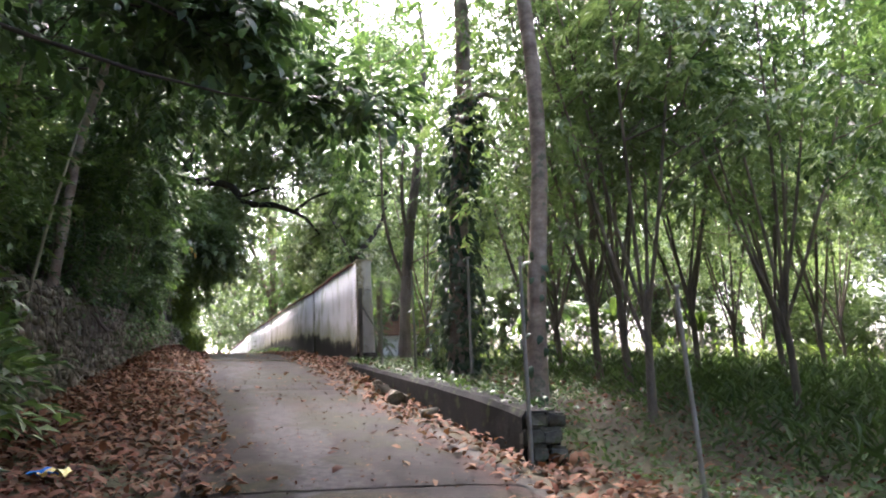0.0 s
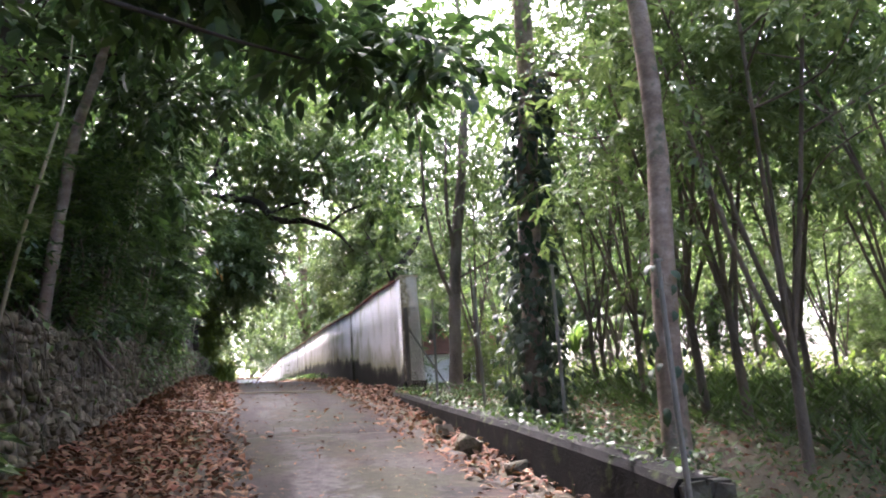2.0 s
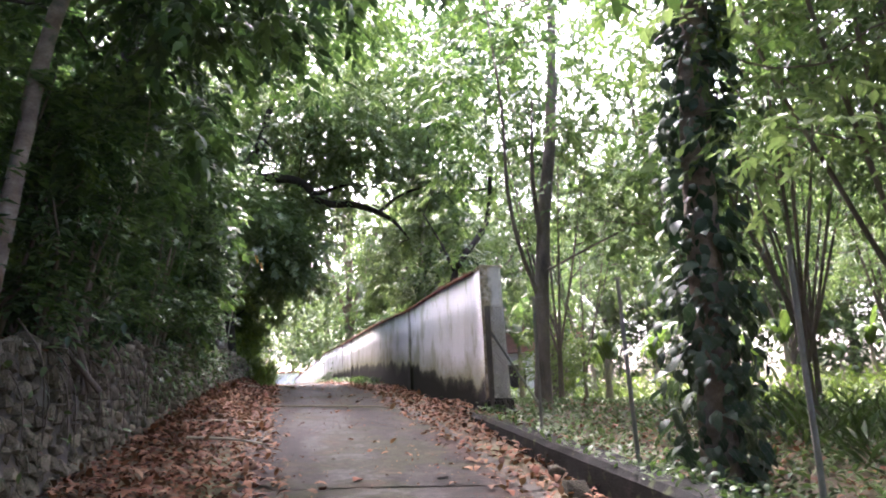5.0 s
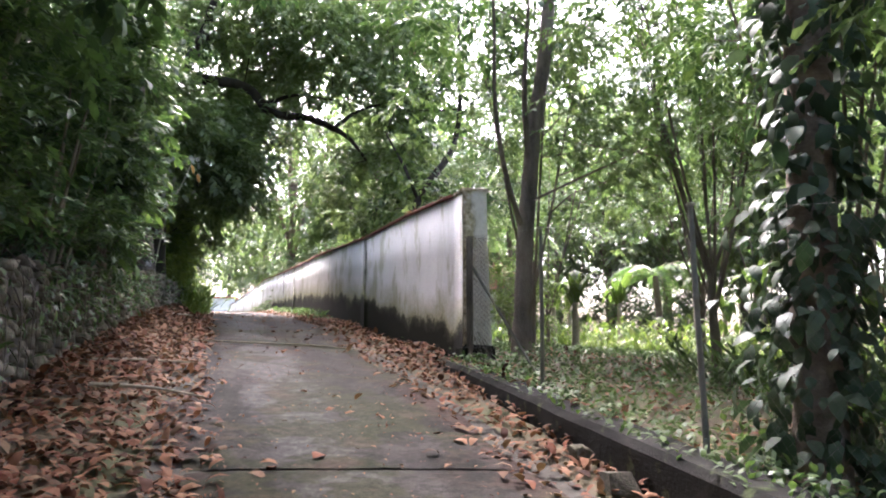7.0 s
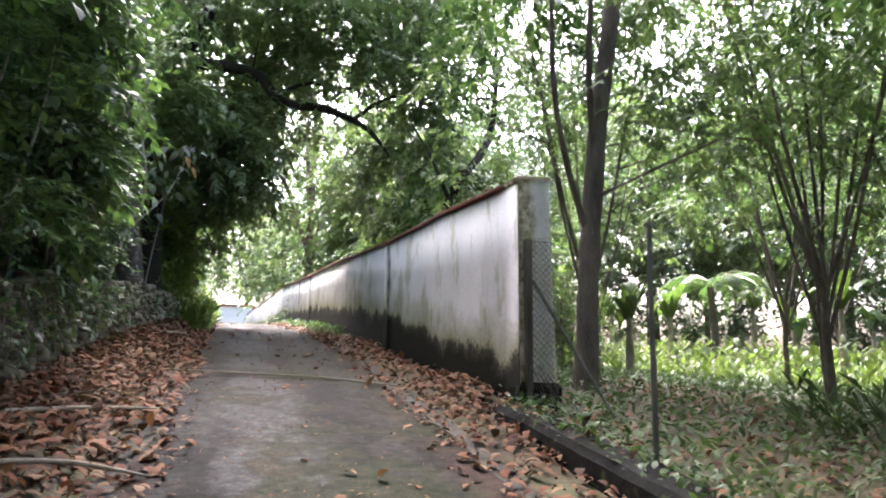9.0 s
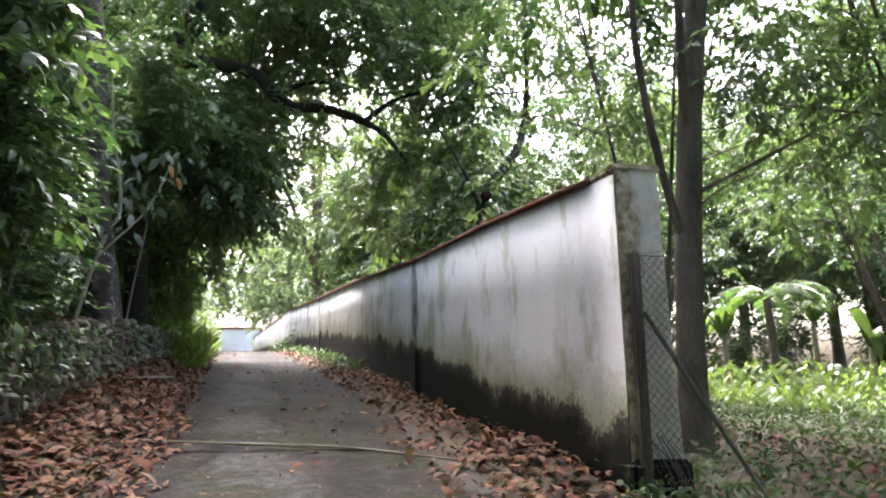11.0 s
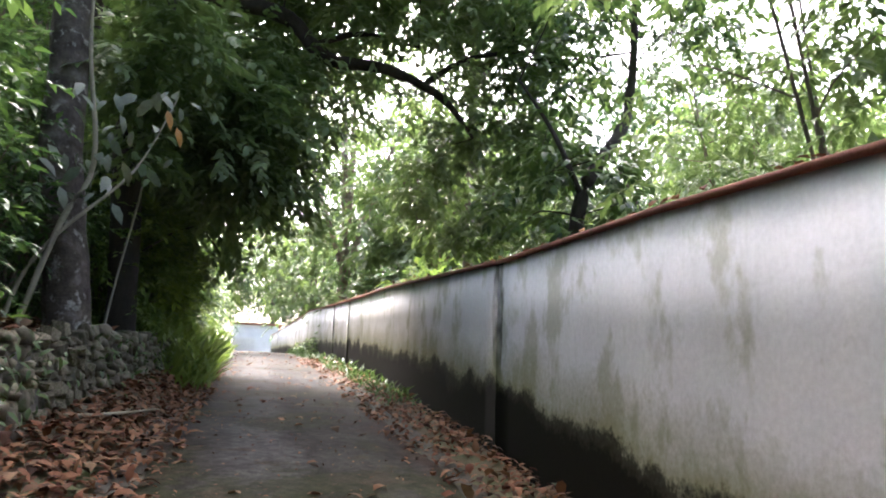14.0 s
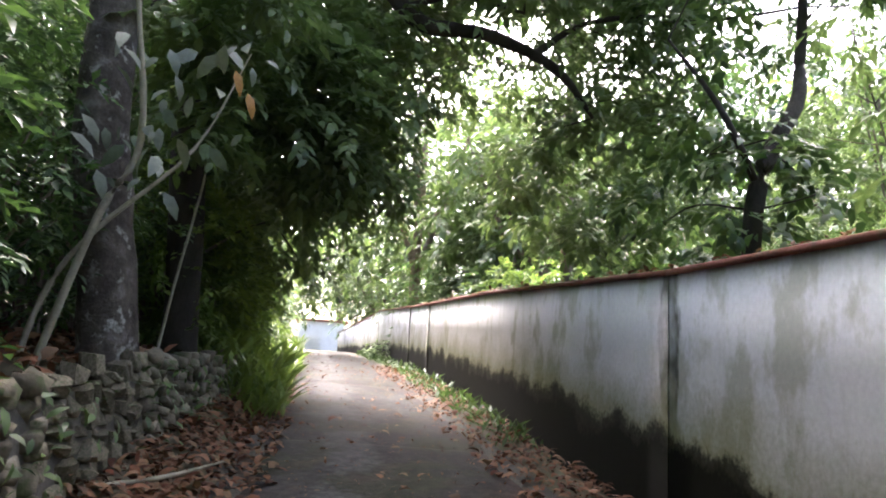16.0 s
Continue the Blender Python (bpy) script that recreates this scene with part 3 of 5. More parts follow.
ky = np.arange(7.35, 16.26, 0.15)
kv, kf = [], []
for i, y in enumerate(ky):
    zt, zb = kerb_top(y), float(road_z(y)) - 0.35
    w = [0.014 * noise.noise((y * 2.1, q, 5)) for q in range(6)]
    x0 = 2.5 + 0.026 * (y - 7)
    kv += [(x0 + w[0], y, zb), (x0 + 0.005 + w[1], y, zt - 0.05), (x0 + 0.04 + w[2], y, zt + w[5]), (x0 + 0.3 + w[3], y, zt + w[4]), (x0 + 0.34, y, zt - 0.05), (x0 + 0.34, y, zb)]
    if i:
        a, b = (i - 1) * 6, i * 6
        kf += [(a + k, a + k + 1, b + k + 1, b + k) for k in range(5)]
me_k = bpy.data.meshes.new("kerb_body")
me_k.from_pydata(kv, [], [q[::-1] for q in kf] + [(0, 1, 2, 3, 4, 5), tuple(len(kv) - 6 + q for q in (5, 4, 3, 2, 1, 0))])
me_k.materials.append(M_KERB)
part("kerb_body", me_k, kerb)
M_ENDSTONE = surface("lichened_stone", [(0.3, (0.035, 0.034, 0.026)), (0.6, (0.085, 0.085, 0.065)), (0.8, (0.14, 0.14, 0.11))], 7, 60, 0.95, 0.012, (1, 1, 1), (9, 0.56, (0.05, 0.06, 0.028)), 0.3)
erng = random.Random(6)
for row in range(4):
    for col in range(2):
        w, hh = erng.uniform(0.15, 0.19), erng.uniform(0.12, 0.14)
        part("stone", bevelled("stone", (w, 0.14, hh), M_ENDSTONE, 0.025, 0.011, row * 3 + col), kerb, "rough lichened end stone" if row + col == 0 else "",
             pose(2.59 + 0.17 * col + (0.03 if row % 2 else -0.01), 7.32 + erng.uniform(-0.02, 0.02), float(road_z(7.3)) - 0.16 + 0.135 * row, 0, erng.uniform(-4, 4), erng.uniform(-6, 6)))


# ---- rubble retaining wall ----
def stone_mesh(seed):
    rng = np.random.default_rng(seed)
    bm = bmesh.new()
    for p in unit(rng, 15):
        q = np.sign(p) * np.abs(p) ** 0.6
        bm.verts.new(q * rng.uniform(0.85, 1.05))
    r = bmesh.ops.convex_hull(bm, input=bm.verts)
    bmesh.ops.delete(bm, geom=[g for g in r["geom_interior"] if isinstance(g, bmesh.types.BMVert)], context="VERTS")
    me = bpy.data.meshes.new("stone")
    bm.to_mesh(me)
    bm.free()
    me.materials.append(M_STONE)
    return me


STONES = [stone_mesh(40 + k) for k in range(7)]
rubble = tagged(new("wall_west"), "grey rubble stone retaining wall, mossy and weathered", "wall", kind="structure")
cy = np.arange(-6, 34, 0.4)
cv, cf = [], []
for i, y in enumerate(cy):
    x, z0, z1 = float(wall_x(y)), float(road_z(y)) - 0.2, float(bank_z(y)) - 0.02
    cv += [(x + 0.06, y, z0), (x - 0.02, y, z1), (x - 0.5, y, z1), (x - 0.5, y, z0)]
    if i:
        a, b = (i - 1) * 4, i * 4
        cf += [(a + k, b + k, b + k + 1, a + k + 1) for k in range(3)]
part("core", mesh_of("core", cv, cf, M_MORTAR), rubble)
srng = np.random.default_rng(11)
loose_v, loose_f, loose_o, single = [], [], 0, 0
for y in np.arange(-3, 30, 0.15):
    z = float(road_z(y)) + 0.02
    top = float(bank_z(y)) + 0.04
    off = srng.uniform(-0.1, 0.1)
    while z < top:
        hgt = srng.uniform(0.07, 0.16)
        wid = srng.uniform(0.13, 0.23)
        yy = y + off + srng.uniform(-0.04, 0.04)
        frac = (z - float(road_z(y))) / max(0.2, top - float(road_z(y)))
        x = float(wall_x(yy)) + 0.02 - 0.08 * frac + srng.uniform(-0.02, 0.035)
        m = pose(x, yy, z + hgt / 2, srng.uniform(-14, 14), srng.uniform(-8, 8), srng.uniform(-10, 10)) @ Matrix.Diagonal((0.085, wid / 2 * 1.08, hgt / 2 * 1.12, 1))
        me = STONES[srng.integers(0, 7)]
        if (10.4 < y < 13.2 or 20.8 < y < 23.2) and single < 300:
            part("stone", me, rubble, m=m)
            single += 1
        else:
            vv = np.array([m @ v.co for v in me.vertices])
            ff = np.array([tuple(p.vertices) for p in me.polygons if len(p.vertices) == 3])
            loose_v.append(vv)
            loose_f.append(ff + loose_o)
            loose_o += len(vv)
        z += hgt * 0.95
        off = srng.uniform(-0.1, 0.1)
tagged(part("stones", mesh_of("stones", np.vstack(loose_v), np.vstack(loose_f), M_STONE), rubble), kind="stuff")

# ---- fence ----
for x, y, z0, z1, lean in ((2.95, 14.0, 1.3, 3.0, 0.4), (2.86, 11.62, 0.95, 2.72, -1.0), (2.97, 9.76, 0.7, 2.52, 1.0), (2.5, 7.2, 0.1, 1.95, 0.5), (3.3, 6.1, -0.15, 1.52, -2.0)):
    p = thing("fence_post", "thin weathered grey fence post with a green stain", "fence post", (x, y, z0), "fence posts along the kerb")
    p.rotation_euler = (0, radians(lean), 0)
    part("shaft", tubes_mesh("shaft", [([(0, 0, 0), (0.004, 0, 0.6), (0, 0.003, 1.2), (0, 0, z1 - z0)], (0.02, 0.019, 0.018, 0.016))], M_POST, 8, 3, 0.05, int(y * 10)), p)
    part("cap", bevelled("cap", (0.05, 0.05, 0.02), M_POST, 0.006), p, m=pose(0, 0, z1 - z0 - 0.005))


def wire_sheet(a, b, height, step=0.075, r=0.0008):
    """Chain link between two feet a and b: crossing diagonal wires."""
    a, b = np.array(a, float), np.array(b, float)
    L = float(np.linalg.norm(b[:2] - a[:2]))
    specs = []

    def at(u, w):
        return a + (b - a) * (u / L) + np.array([0, 0, w])
    u = -height
    while u < L:
        for s in (1, -1):
            u0, w0, u1, w1 = u, 0.0, u + height, height
            if u0 < 0:
                w0, u0 = -u0, 0.0
            if u1 > L:
                w1, u1 = height - (u1 - L), L
            if w1 - w0 > 0.02:
                specs.append(([at(u0, w0), at(u1, w1)] if s > 0 else [at(L - u0, w0), at(L - u1, w1)], (r, r)))
        u += step
    for w in (0.02, height):
        specs.append(([at(0, w), at(L / 2, w - 0.01), at(L, w)], (r * 1.4,) * 3))
    return tubes_mesh("mesh", specs, M_WIRE, 3, 1, 0.0)


fence = thing("chain_link_fence", "rusty grey chain-link fence strung between thin posts", "fence")
for a, b in (((3.02, 16.24, 1.9), (2.95, 14.03, 1.62)), ((2.95, 13.97, 1.62), (2.86, 11.66, 1.3)), ((2.86, 11.58, 1.3), (2.97, 9.8, 1.05)), ((2.97, 9.72, 1.05), (3.3, 6.14, 0.15))):
    part("mesh", wire_sheet(a, b, 1.38), fence)
part("mesh", wire_sheet((3.1, 16.225, 1.9), (3.35, 16.225, 1.9), 1.38, 0.06, 0.0022), fence, "chain link folded flat on the pier")
corner_post = thing("corner_post", "dark weathered concrete corner post with a leaning brace", "fence post", (3.062, 16.185, 1.6))
part("shaft", bevelled("shaft", (0.068, 0.06, 1.68), M_POST_DARK, 0.012, 0.004), corner_post)
part("brace", tubes_mesh("brace", [([(0.02, -0.05, 1.3), (0.3, -0.1, 0.83), (0.78, -0.2, 0.02)], (0.017, 0.016, 0.015))], M_POST, 8, 4, 0.05), corner_post)
for k in range(7):
    a = random.Random(k)
    part("loose_wire", tubes_mesh("loose_wire", [([(a.uniform(-0.04, 0.1), -0.05, 0.55), (a.uniform(-0.05, 0.25), -0.09, 0.3), (a.uniform(-0.08, 0.35), -0.12, 0.16)], (0.003, 0.003, 0.002))], M_WIRE, 4, 4, 0), corner_post)
part("footing", bevelled("footing", (0.42, 0.3, 0.34), M_KERB, 0.03, 0.012, 4), corner_post, m=pose(0.12, 0.14, 0.06))


# ---- trees ----
def tree(name, label, trunk, radii, material, clumps, per, size, leaf, seed, limbs=(), group="", twigs=24, wig=0.25, simple=False):
    """A tree: trunk and limbs as tapering tubes, a crown of leaf clumps, twigs from the trunk's upper part to the clumps."""
    rng = np.random.default_rng(seed)
    base = np.asarray(trunk[0], float)
    t = thing(name, label, "tree", tuple(base), group)
    loc = [np.asarray(p, float) - base for p in trunk]
    specs = [(loc, radii)]
    part("trunk", tubes_mesh("trunk", specs, material, 10, 6, 0.05, seed), t)
    for pts, rr in limbs:
        specs.append(([np.asarray(p, float) - base for p in pts], rr))
        part("limb", tubes_mesh("limb", specs[-1:], material, 8, 5, 0.06, seed + len(specs)), t)
    cl = np.asarray(clumps, float).copy()
    cl[:, :3] -= base
    anchors = np.vstack([curve_points(pp, 6)[3:] for pp, _ in specs])
    tw = []
    for c in cl[rng.permutation(len(cl))[:twigs]]:
        d = np.linalg.norm(anchors - c[:3], axis=1) + np.abs(np.minimum(0, c[2] - anchors[:, 2] - 0.2)) * 3
        a = anchors[int(np.argmin(d))]
        mid = (a + c[:3]) / 2 + rng.normal(0, wig, 3)
        L = np.linalg.norm(c[:3] - a)
        r = min(0.022, 0.008 + 0.004 * L)
        tw.append(([a, mid, c[:3]], (r, r * 0.65, 0.006)))
    if tw:
        tagged(part("branchwork", tubes_mesh("branchwork", tw, material, 5, 3, 0.05, seed), t), kind="stuff")
    part("crown", foliage("crown", cl, per, size, leaf, seed + 1, simple=simple), t)
    return t


R = np.random.default_rng(77)

# trees that stand along the fence
t_tall = tree("tall_tree", "tall pale grey-pink trunk beside the kerb wall", [(2.96, 8.02, 0.1), (3.02, 8.0, 1.6), (3.15, 8.0, 2.96), (3.17, 8, 4.0), (3.12, 8, 4.9), (3.0, 8.1, 8), (3.2, 8.2, 12)],
     (0.125, 0.09, 0.082, 0.078, 0.075, 0.065, 0.035), M_BARK_PALE, crown_clumps(R, (3.4, 8.4, 10.8), (3.2, 3.4, 2.2), 40, (0.5, 0.9)), 90, 0.16, M_LEAF_MID, 21)
t_ivy = tree("ivy_clad_tree", "tall pale trunk clothed in dark creeper leaves", [(3.3, 11.25, 0.7), (3.38, 11.3, 1.6), (3.5, 11.3, 3.9), (3.63, 11.3, 5.1), (3.67, 11.3, 7.0), (3.8, 11.5, 10), (3.6, 11.6, 13)],
             (0.17, 0.14, 0.13, 0.12, 0.11, 0.09, 0.04), M_BARK_PALE, crown_clumps(R, (4.2, 12, 11), (3.2, 3.6, 2.6), 40, (0.5, 0.9)), 90, 0.16, M_LEAF_MID, 22,
             limbs=[([(3.62, 11.3, 5.0), (4.0, 11.5, 5.5), (4.6, 11.8, 5.6), (5.2, 12.0, 6.1)], (0.05, 0.04, 0.03, 0.015))])
irng = np.random.default_rng(5)
n = 1900
hz = irng.random(n) ** 1.25 * 4.6
th = irng.random(n) * 2 * np.pi
ax = np.interp(hz, [0, 0.9, 3.2, 4.4, 6], [0, 0.08, 0.2, 0.33, 0.37])
rad = 0.14 + np.abs(irng.normal(0, 0.11, n)) * np.interp(hz, [0, 2, 4.6], [1.5, 1.4, 0.6])
ic = np.stack([ax + np.cos(th) * rad, 0.05 + np.sin(th) * rad, hz], -1)
idr = np.stack([np.cos(th) * 0.5, np.sin(th) * 0.5, -0.8 - 0.3 * irng.random(n)], -1) + unit(irng, n) * 0.8
inr = np.stack([np.cos(th), np.sin(th), 0.6 + 0 * th], -1) + unit(irng, n) * 0.6
iL = irng.uniform(0.07, 0.19, n)
part("creeper", leaf_mesh("creeper", ic, idr, inr, iL, iL * 0.55, M_IVY), t_ivy, "dark heart-shaped creeper leaves")

tree("tree_by_pier", "straight grey-brown trunk forking behind the wall", [(4.3, 17.55, 1.7), (4.36, 17.6, 2.6), (4.43, 17.6, 3.76), (4.6, 17.6, 5.3), (4.8, 17.6, 6.6), (5.1, 17.8, 9.5), (5.0, 18, 12)],
     (0.17, 0.125, 0.12, 0.11, 0.1, 0.07, 0.03), M_BARK, np.vstack([crown_clumps(R, (5.0, 18.3, 8.6), (2.6, 2.4, 2.6), 70, (0.4, 0.8)), crown_clumps(R, (3.9, 21.2, 11.2), (2.8, 2.2, 1.7), 80, (0.4, 0.8))]), 60, 0.17, M_LEAF_MID, 23,
     limbs=[([(4.36, 17.58, 3.7), (4.05, 17.4, 4.4), (3.85, 17.3, 5.4), (3.8, 17.2, 6.8), (3.6, 17.1, 8.5)], (0.04, 0.035, 0.03, 0.025, 0.015)),
            ([(4.5, 17.5, 4.1), (5.5, 17.4, 4.6), (7.3, 17.4, 5.5)], (0.02, 0.016, 0.008)),
            ([(4.5, 17.6, 4.6), (4.3, 17.3, 5.6), (4.35, 17.2, 7.0)], (0.05, 0.04, 0.02))])

# overhanging tree on the bank: two lichened trunks, and the dark limb that arches over the lane
tree("bank_tree", "massive lichened trunk on the bank, wrapped in creepers", [(-0.95, 22.5, 2.8), (-1.0, 22.5, 3.6), (-1.2, 22.5, 5.0), (-1.3, 22.6, 6.5), (-1.6, 22.8, 9), (-2, 23, 12)],
     (0.26, 0.21, 0.2, 0.18, 0.14, 0.06), M_BARK_LICHEN, crown_clumps(R, (-1.8, 23, 10.5), (3.2, 4.0, 2.4), 50, (0.5, 1.0)), 90, 0.17, M_LEAF_DARK, 24)
# the crown's light leaf colour stands in for light reaching the low foliage
tree("arching_tree", "dark leaning trunk whose crooked limb arches over the lane", [(-0.85, 24.8, 2.9), (-0.9, 24.8, 4.0), (-1.0, 24.8, 6.5), (-0.7, 25.2, 8.2), (-0.2, 25.4, 9.4), (0.3, 25.5, 12)],
     (0.2, 0.17, 0.2, 0.16, 0.12, 0.05), M_BARK_DARK,
     np.vstack([crown_clumps(R, (3.0, 26.6, 9.0), (2.6, 3.2, 1.6), 80, (0.4, 0.8)), crown_clumps(R, (0.2, 25.5, 11.5), (3.4, 4, 2), 60, (0.5, 1.0)),
                crown_clumps(R, (4.5, 27.0, 6.5), (1.6, 1.7, 1.4), 75, (0.3, 0.55)),
                crown_clumps(R, (4.8, 27.0, 8.8), (1.6, 1.6, 1.2), 36, (0.35, 0.6)), crown_clumps(R, (0.1, 27.6, 6.8), (1.35, 1.7, 2.2), 110, (0.4, 0.7)), crown_clumps(R, (1.5, 25.8, 9.7), (2.8, 2.0, 1.2), 80, (0.4, 0.7)),
                crown_clumps(R, (3.0, 25.8, 10.2), (3.4, 2.0, 1.4), 80, (0.45, 0.75)), crown_clumps(R, (2.2, 27.5, 12.8), (3.6, 3.0, 1.9), 90, (0.5, 0.8)),
                crown_clumps(R, (0.35, 25.2, 6.5), (1.1, 1.1, 1.5), 110, (0.35, 0.6)), crown_clumps(R, (-0.65, 23.4, 6.6), (0.6, 0.8, 1.5), 34, (0.3, 0.5)),
                crown_clumps(R, (0.6, 28.2, 8.8), (2.0, 2.2, 1.8), 70, (0.45, 0.8))]), 76, 0.17, M_LEAF_LIGHT, 25,
     limbs=[([(-0.8, 25.0, 8.1), (0.2, 25.4, 8.3), (0.85, 25.5, 8.22), (1.46, 25.5, 7.68), (2.3, 25.5, 7.65), (3.2, 25.5, 7.3), (3.75, 25.6, 6.75)], (0.13, 0.13, 0.12, 0.11, 0.09, 0.06, 0.025)),
            ([(2.9, 25.5, 7.45), (3.5, 25.7, 8.0), (4.2, 25.9, 8.35), (5.1, 26.1, 8.6)], (0.05, 0.04, 0.035, 0.015)),
            ([(1.3, 25.5, 7.9), (2.0, 25.8, 8.3), (3.0, 26.4, 8.5)], (0.05, 0.04, 0.02))])

# canopy over the lower lane, from trees on the bank
for k, (x, y, h) in enumerate(((-2.4, 5.5, 11), (-2.6, 11.5, 10.5), (-2.5, 17, 11), (-3.4, 30, 12), (-3.0, 0.0, 11))):
    z = float(ground_z(x, y))
    tree("bank_tree", "dark leafy tree on the bank leaning over the lane", [(x, y, z - 0.2), (x + 0.2, y, z + 2.5), (x + 0.5, y + 0.1, z + 5), (x + 0.9, y, z + h * 0.8), (x + 1.2, y, z + h)],
         (0.16, 0.13, 0.11, 0.07, 0.03), M_BARK_DARK,
         np.vstack(([crown_clumps(R, (-1.05, 17.0, 5.0), (0.45, 1.1, 1.7), 50, (0.3, 0.5)), crown_clumps(R, (0.1, 16.4, 8.1), (1.6, 2.4, 1.0), 60, (0.4, 0.7))] if y == 17 else [])
                   + ([crown_clumps(R, (-0.2, 11.4, 5.9), (1.5, 2.4, 1.0), 55, (0.35, 0.6))] if y == 11.5 else [])
                   + ([crown_clumps(R, (1.0, 7.7, 3.45), (0.5, 0.4, 0.22), 9, (0.2, 0.3)), crown_clumps(R, (-0.2, 7.5, 4.1), (0.8, 0.8, 0.4), 26, (0.25, 0.45)), crown_clumps(R, (-1.2, 6.5, 4.6), (0.9, 2.2, 1.4), 34, (0.3, 0.6))] if y == 5.5 else []) + ([crown_clumps(R, (-1.3, 13.5, 5.8), (1.1, 1.6, 2.2), 48, (0.35, 0.65))] if y == 11.5 else [])
                   + [crown_clumps(R, (x + 0.9 - (1.2 if y == 17 else 0), y, z + h * 0.62), (2.5, 3.0, 2.8), 40 if y == 17 else 66, (0.5, 0.9)), crown_clumps(R, (x + 2.9, y, z + h * 0.7), (2.1, 2.7, 1.6), 18 if y == 17 else 56, (0.45, 0.8))]),
         # paler leaves up the lane paint in a brighter light than at its foot
         100, 0.15, M_LEAF_DARK if y < 12 else M_LEAF_MID, 300 + k, group="trees on the bank")

pale_stem = thing("leaning_sapling", "pale bare stem leaning out of the bank", "sapling", (-1.75, 11.4, 2.0))
part("stem", tubes_mesh("stem", [([(0.0, 0, 0), (0.1, 0, 1.15), (0.24, 0, 2.4), (0.46, 0, 3.3), (0.55, 0.1, 4.4), (0.9, 0.2, 6)], (0.07, 0.06, 0.055, 0.055, 0.045, 0.02))], M_BARK_PALE, 8, 5, 0.08), pale_stem)
cane = thing("crossed_canes", "two bare grey canes leaning out of the wall top", "cane", (-1.3, 21.95, 3.1))
part("stem", tubes_mesh("stem", [([(0, 0, 0), (0.3, 0, 1.15), (0.5, 0.02, 1.7), (0.36, 0.05, 2.7), (0.3, 0.1, 3.4)], (0.028, 0.026, 0.024, 0.018, 0.01))], M_CANE, 7, 5, 0.05), cane)
part("stem", tubes_mesh("stem", [([(-0.1, 0.03, 0), (0.02, 0.04, 0.6), (0.28, 0.03, 1.05), (0.8, 0.3, 1.75), (1.1, 0.5, 2.6)], (0.02, 0.02, 0.018, 0.013, 0.006))], M_CANE, 7, 5, 0.05), cane)

# ---- shrubs on the bank ----
def bush(name, label, at, radii, n, per, size, leaf, seed, group=""):
    rng = np.random.default_rng(seed)
    t = thing(name, label, "shrub", at, group)
    cl = crown_clumps(rng, (0, 0, radii[2]), radii, n, (0.28, 0.55))
    cl = cl[cl[:, 2] > 0.1]
    st = [([(rng.normal(0, 0.15), rng.normal(0, 0.2), -0.2), tuple(c[:3] * [0.5, 0.5, 0.6]), tuple(c[:3])], (0.025, 0.016, 0.006)) for c in cl[:14]]
    tagged(part("branchwork", tubes_mesh("branchwork", st, M_BARK, 5, 3, 0.05, seed), t), kind="stuff")
    part("foliage", foliage("foliage", cl, round(per * 1.35), size * 0.8, leaf, seed + 5, droop=0.12, simple=True), t)
    return t


brng = np.random.default_rng(9)
for k, y in enumerate(np.arange(-3, 33, 1.5)):
    for layer in (0, 1):
        back = 0.75 if 19.5 < y < 24.4 else 0.0
        x = float(wall_x(y)) - 0.75 - back - 1.5 * layer + brng.normal(0, 0.15)
        z = float(ground_z(x, y))
        rz = (1.25 + 0.2 * brng.random()) + layer * 0.9
        lf = M_LEAF_DARK if brng.random() < 0.3 else M_LEAF_MID
        bush("bank_shrub", "dense dark green shrub growing over the wall top", (x, y + brng.normal(0, 0.2), z), (0.85 + 0.4 * layer, 1.1, rz), 46, 75, 0.13 + 0.03 * layer, lf, 500 + 10 * k + layer, "shrubs on the bank")

# ---- plantation trees ----
def slim_tree(seed, leaf, h=7.5, stems=4, bark=None):
    rng = np.random.default_rng(seed)
    trunk = [(0, 0, -0.2), (0.02, 0.03, 0.7), (0.05, 0, 1.3)]
    limbs, cl = [], []
    for s in range(stems):
        a = s * 2 * np.pi / stems + rng.normal(0, 0.4)
        sp = rng.uniform(0.8, 1.7)
        tip = (math.cos(a) * sp, math.sin(a) * sp, h * rng.uniform(0.75, 1.0))
        z0 = rng.uniform(0.5, 1.3)
        limbs.append(([(0.03, 0, z0), (math.cos(a) * sp * 0.3, math.sin(a) * sp * 0.3, z0 + 1.3), (math.cos(a) * sp * 0.65, math.sin(a) * sp * 0.65, z0 + 3.2), tip], (0.026, 0.022, 0.016, 0.007)))
        cl.append(crown_clumps(rng, (tip[0] * 0.95, tip[1] * 0.95, h * 0.63), (1.3, 1.3, h * 0.36), 20, (0.35, 0.8)))
    return tree("plantation_tree", "slender many-stemmed tree with thin grey-brown stems", trunk, (0.055, 0.045, 0.035), bark or M_BARK, np.vstack(cl), 72, 0.12, leaf, seed, limbs, "plantation trees", 30, 0.15, True)


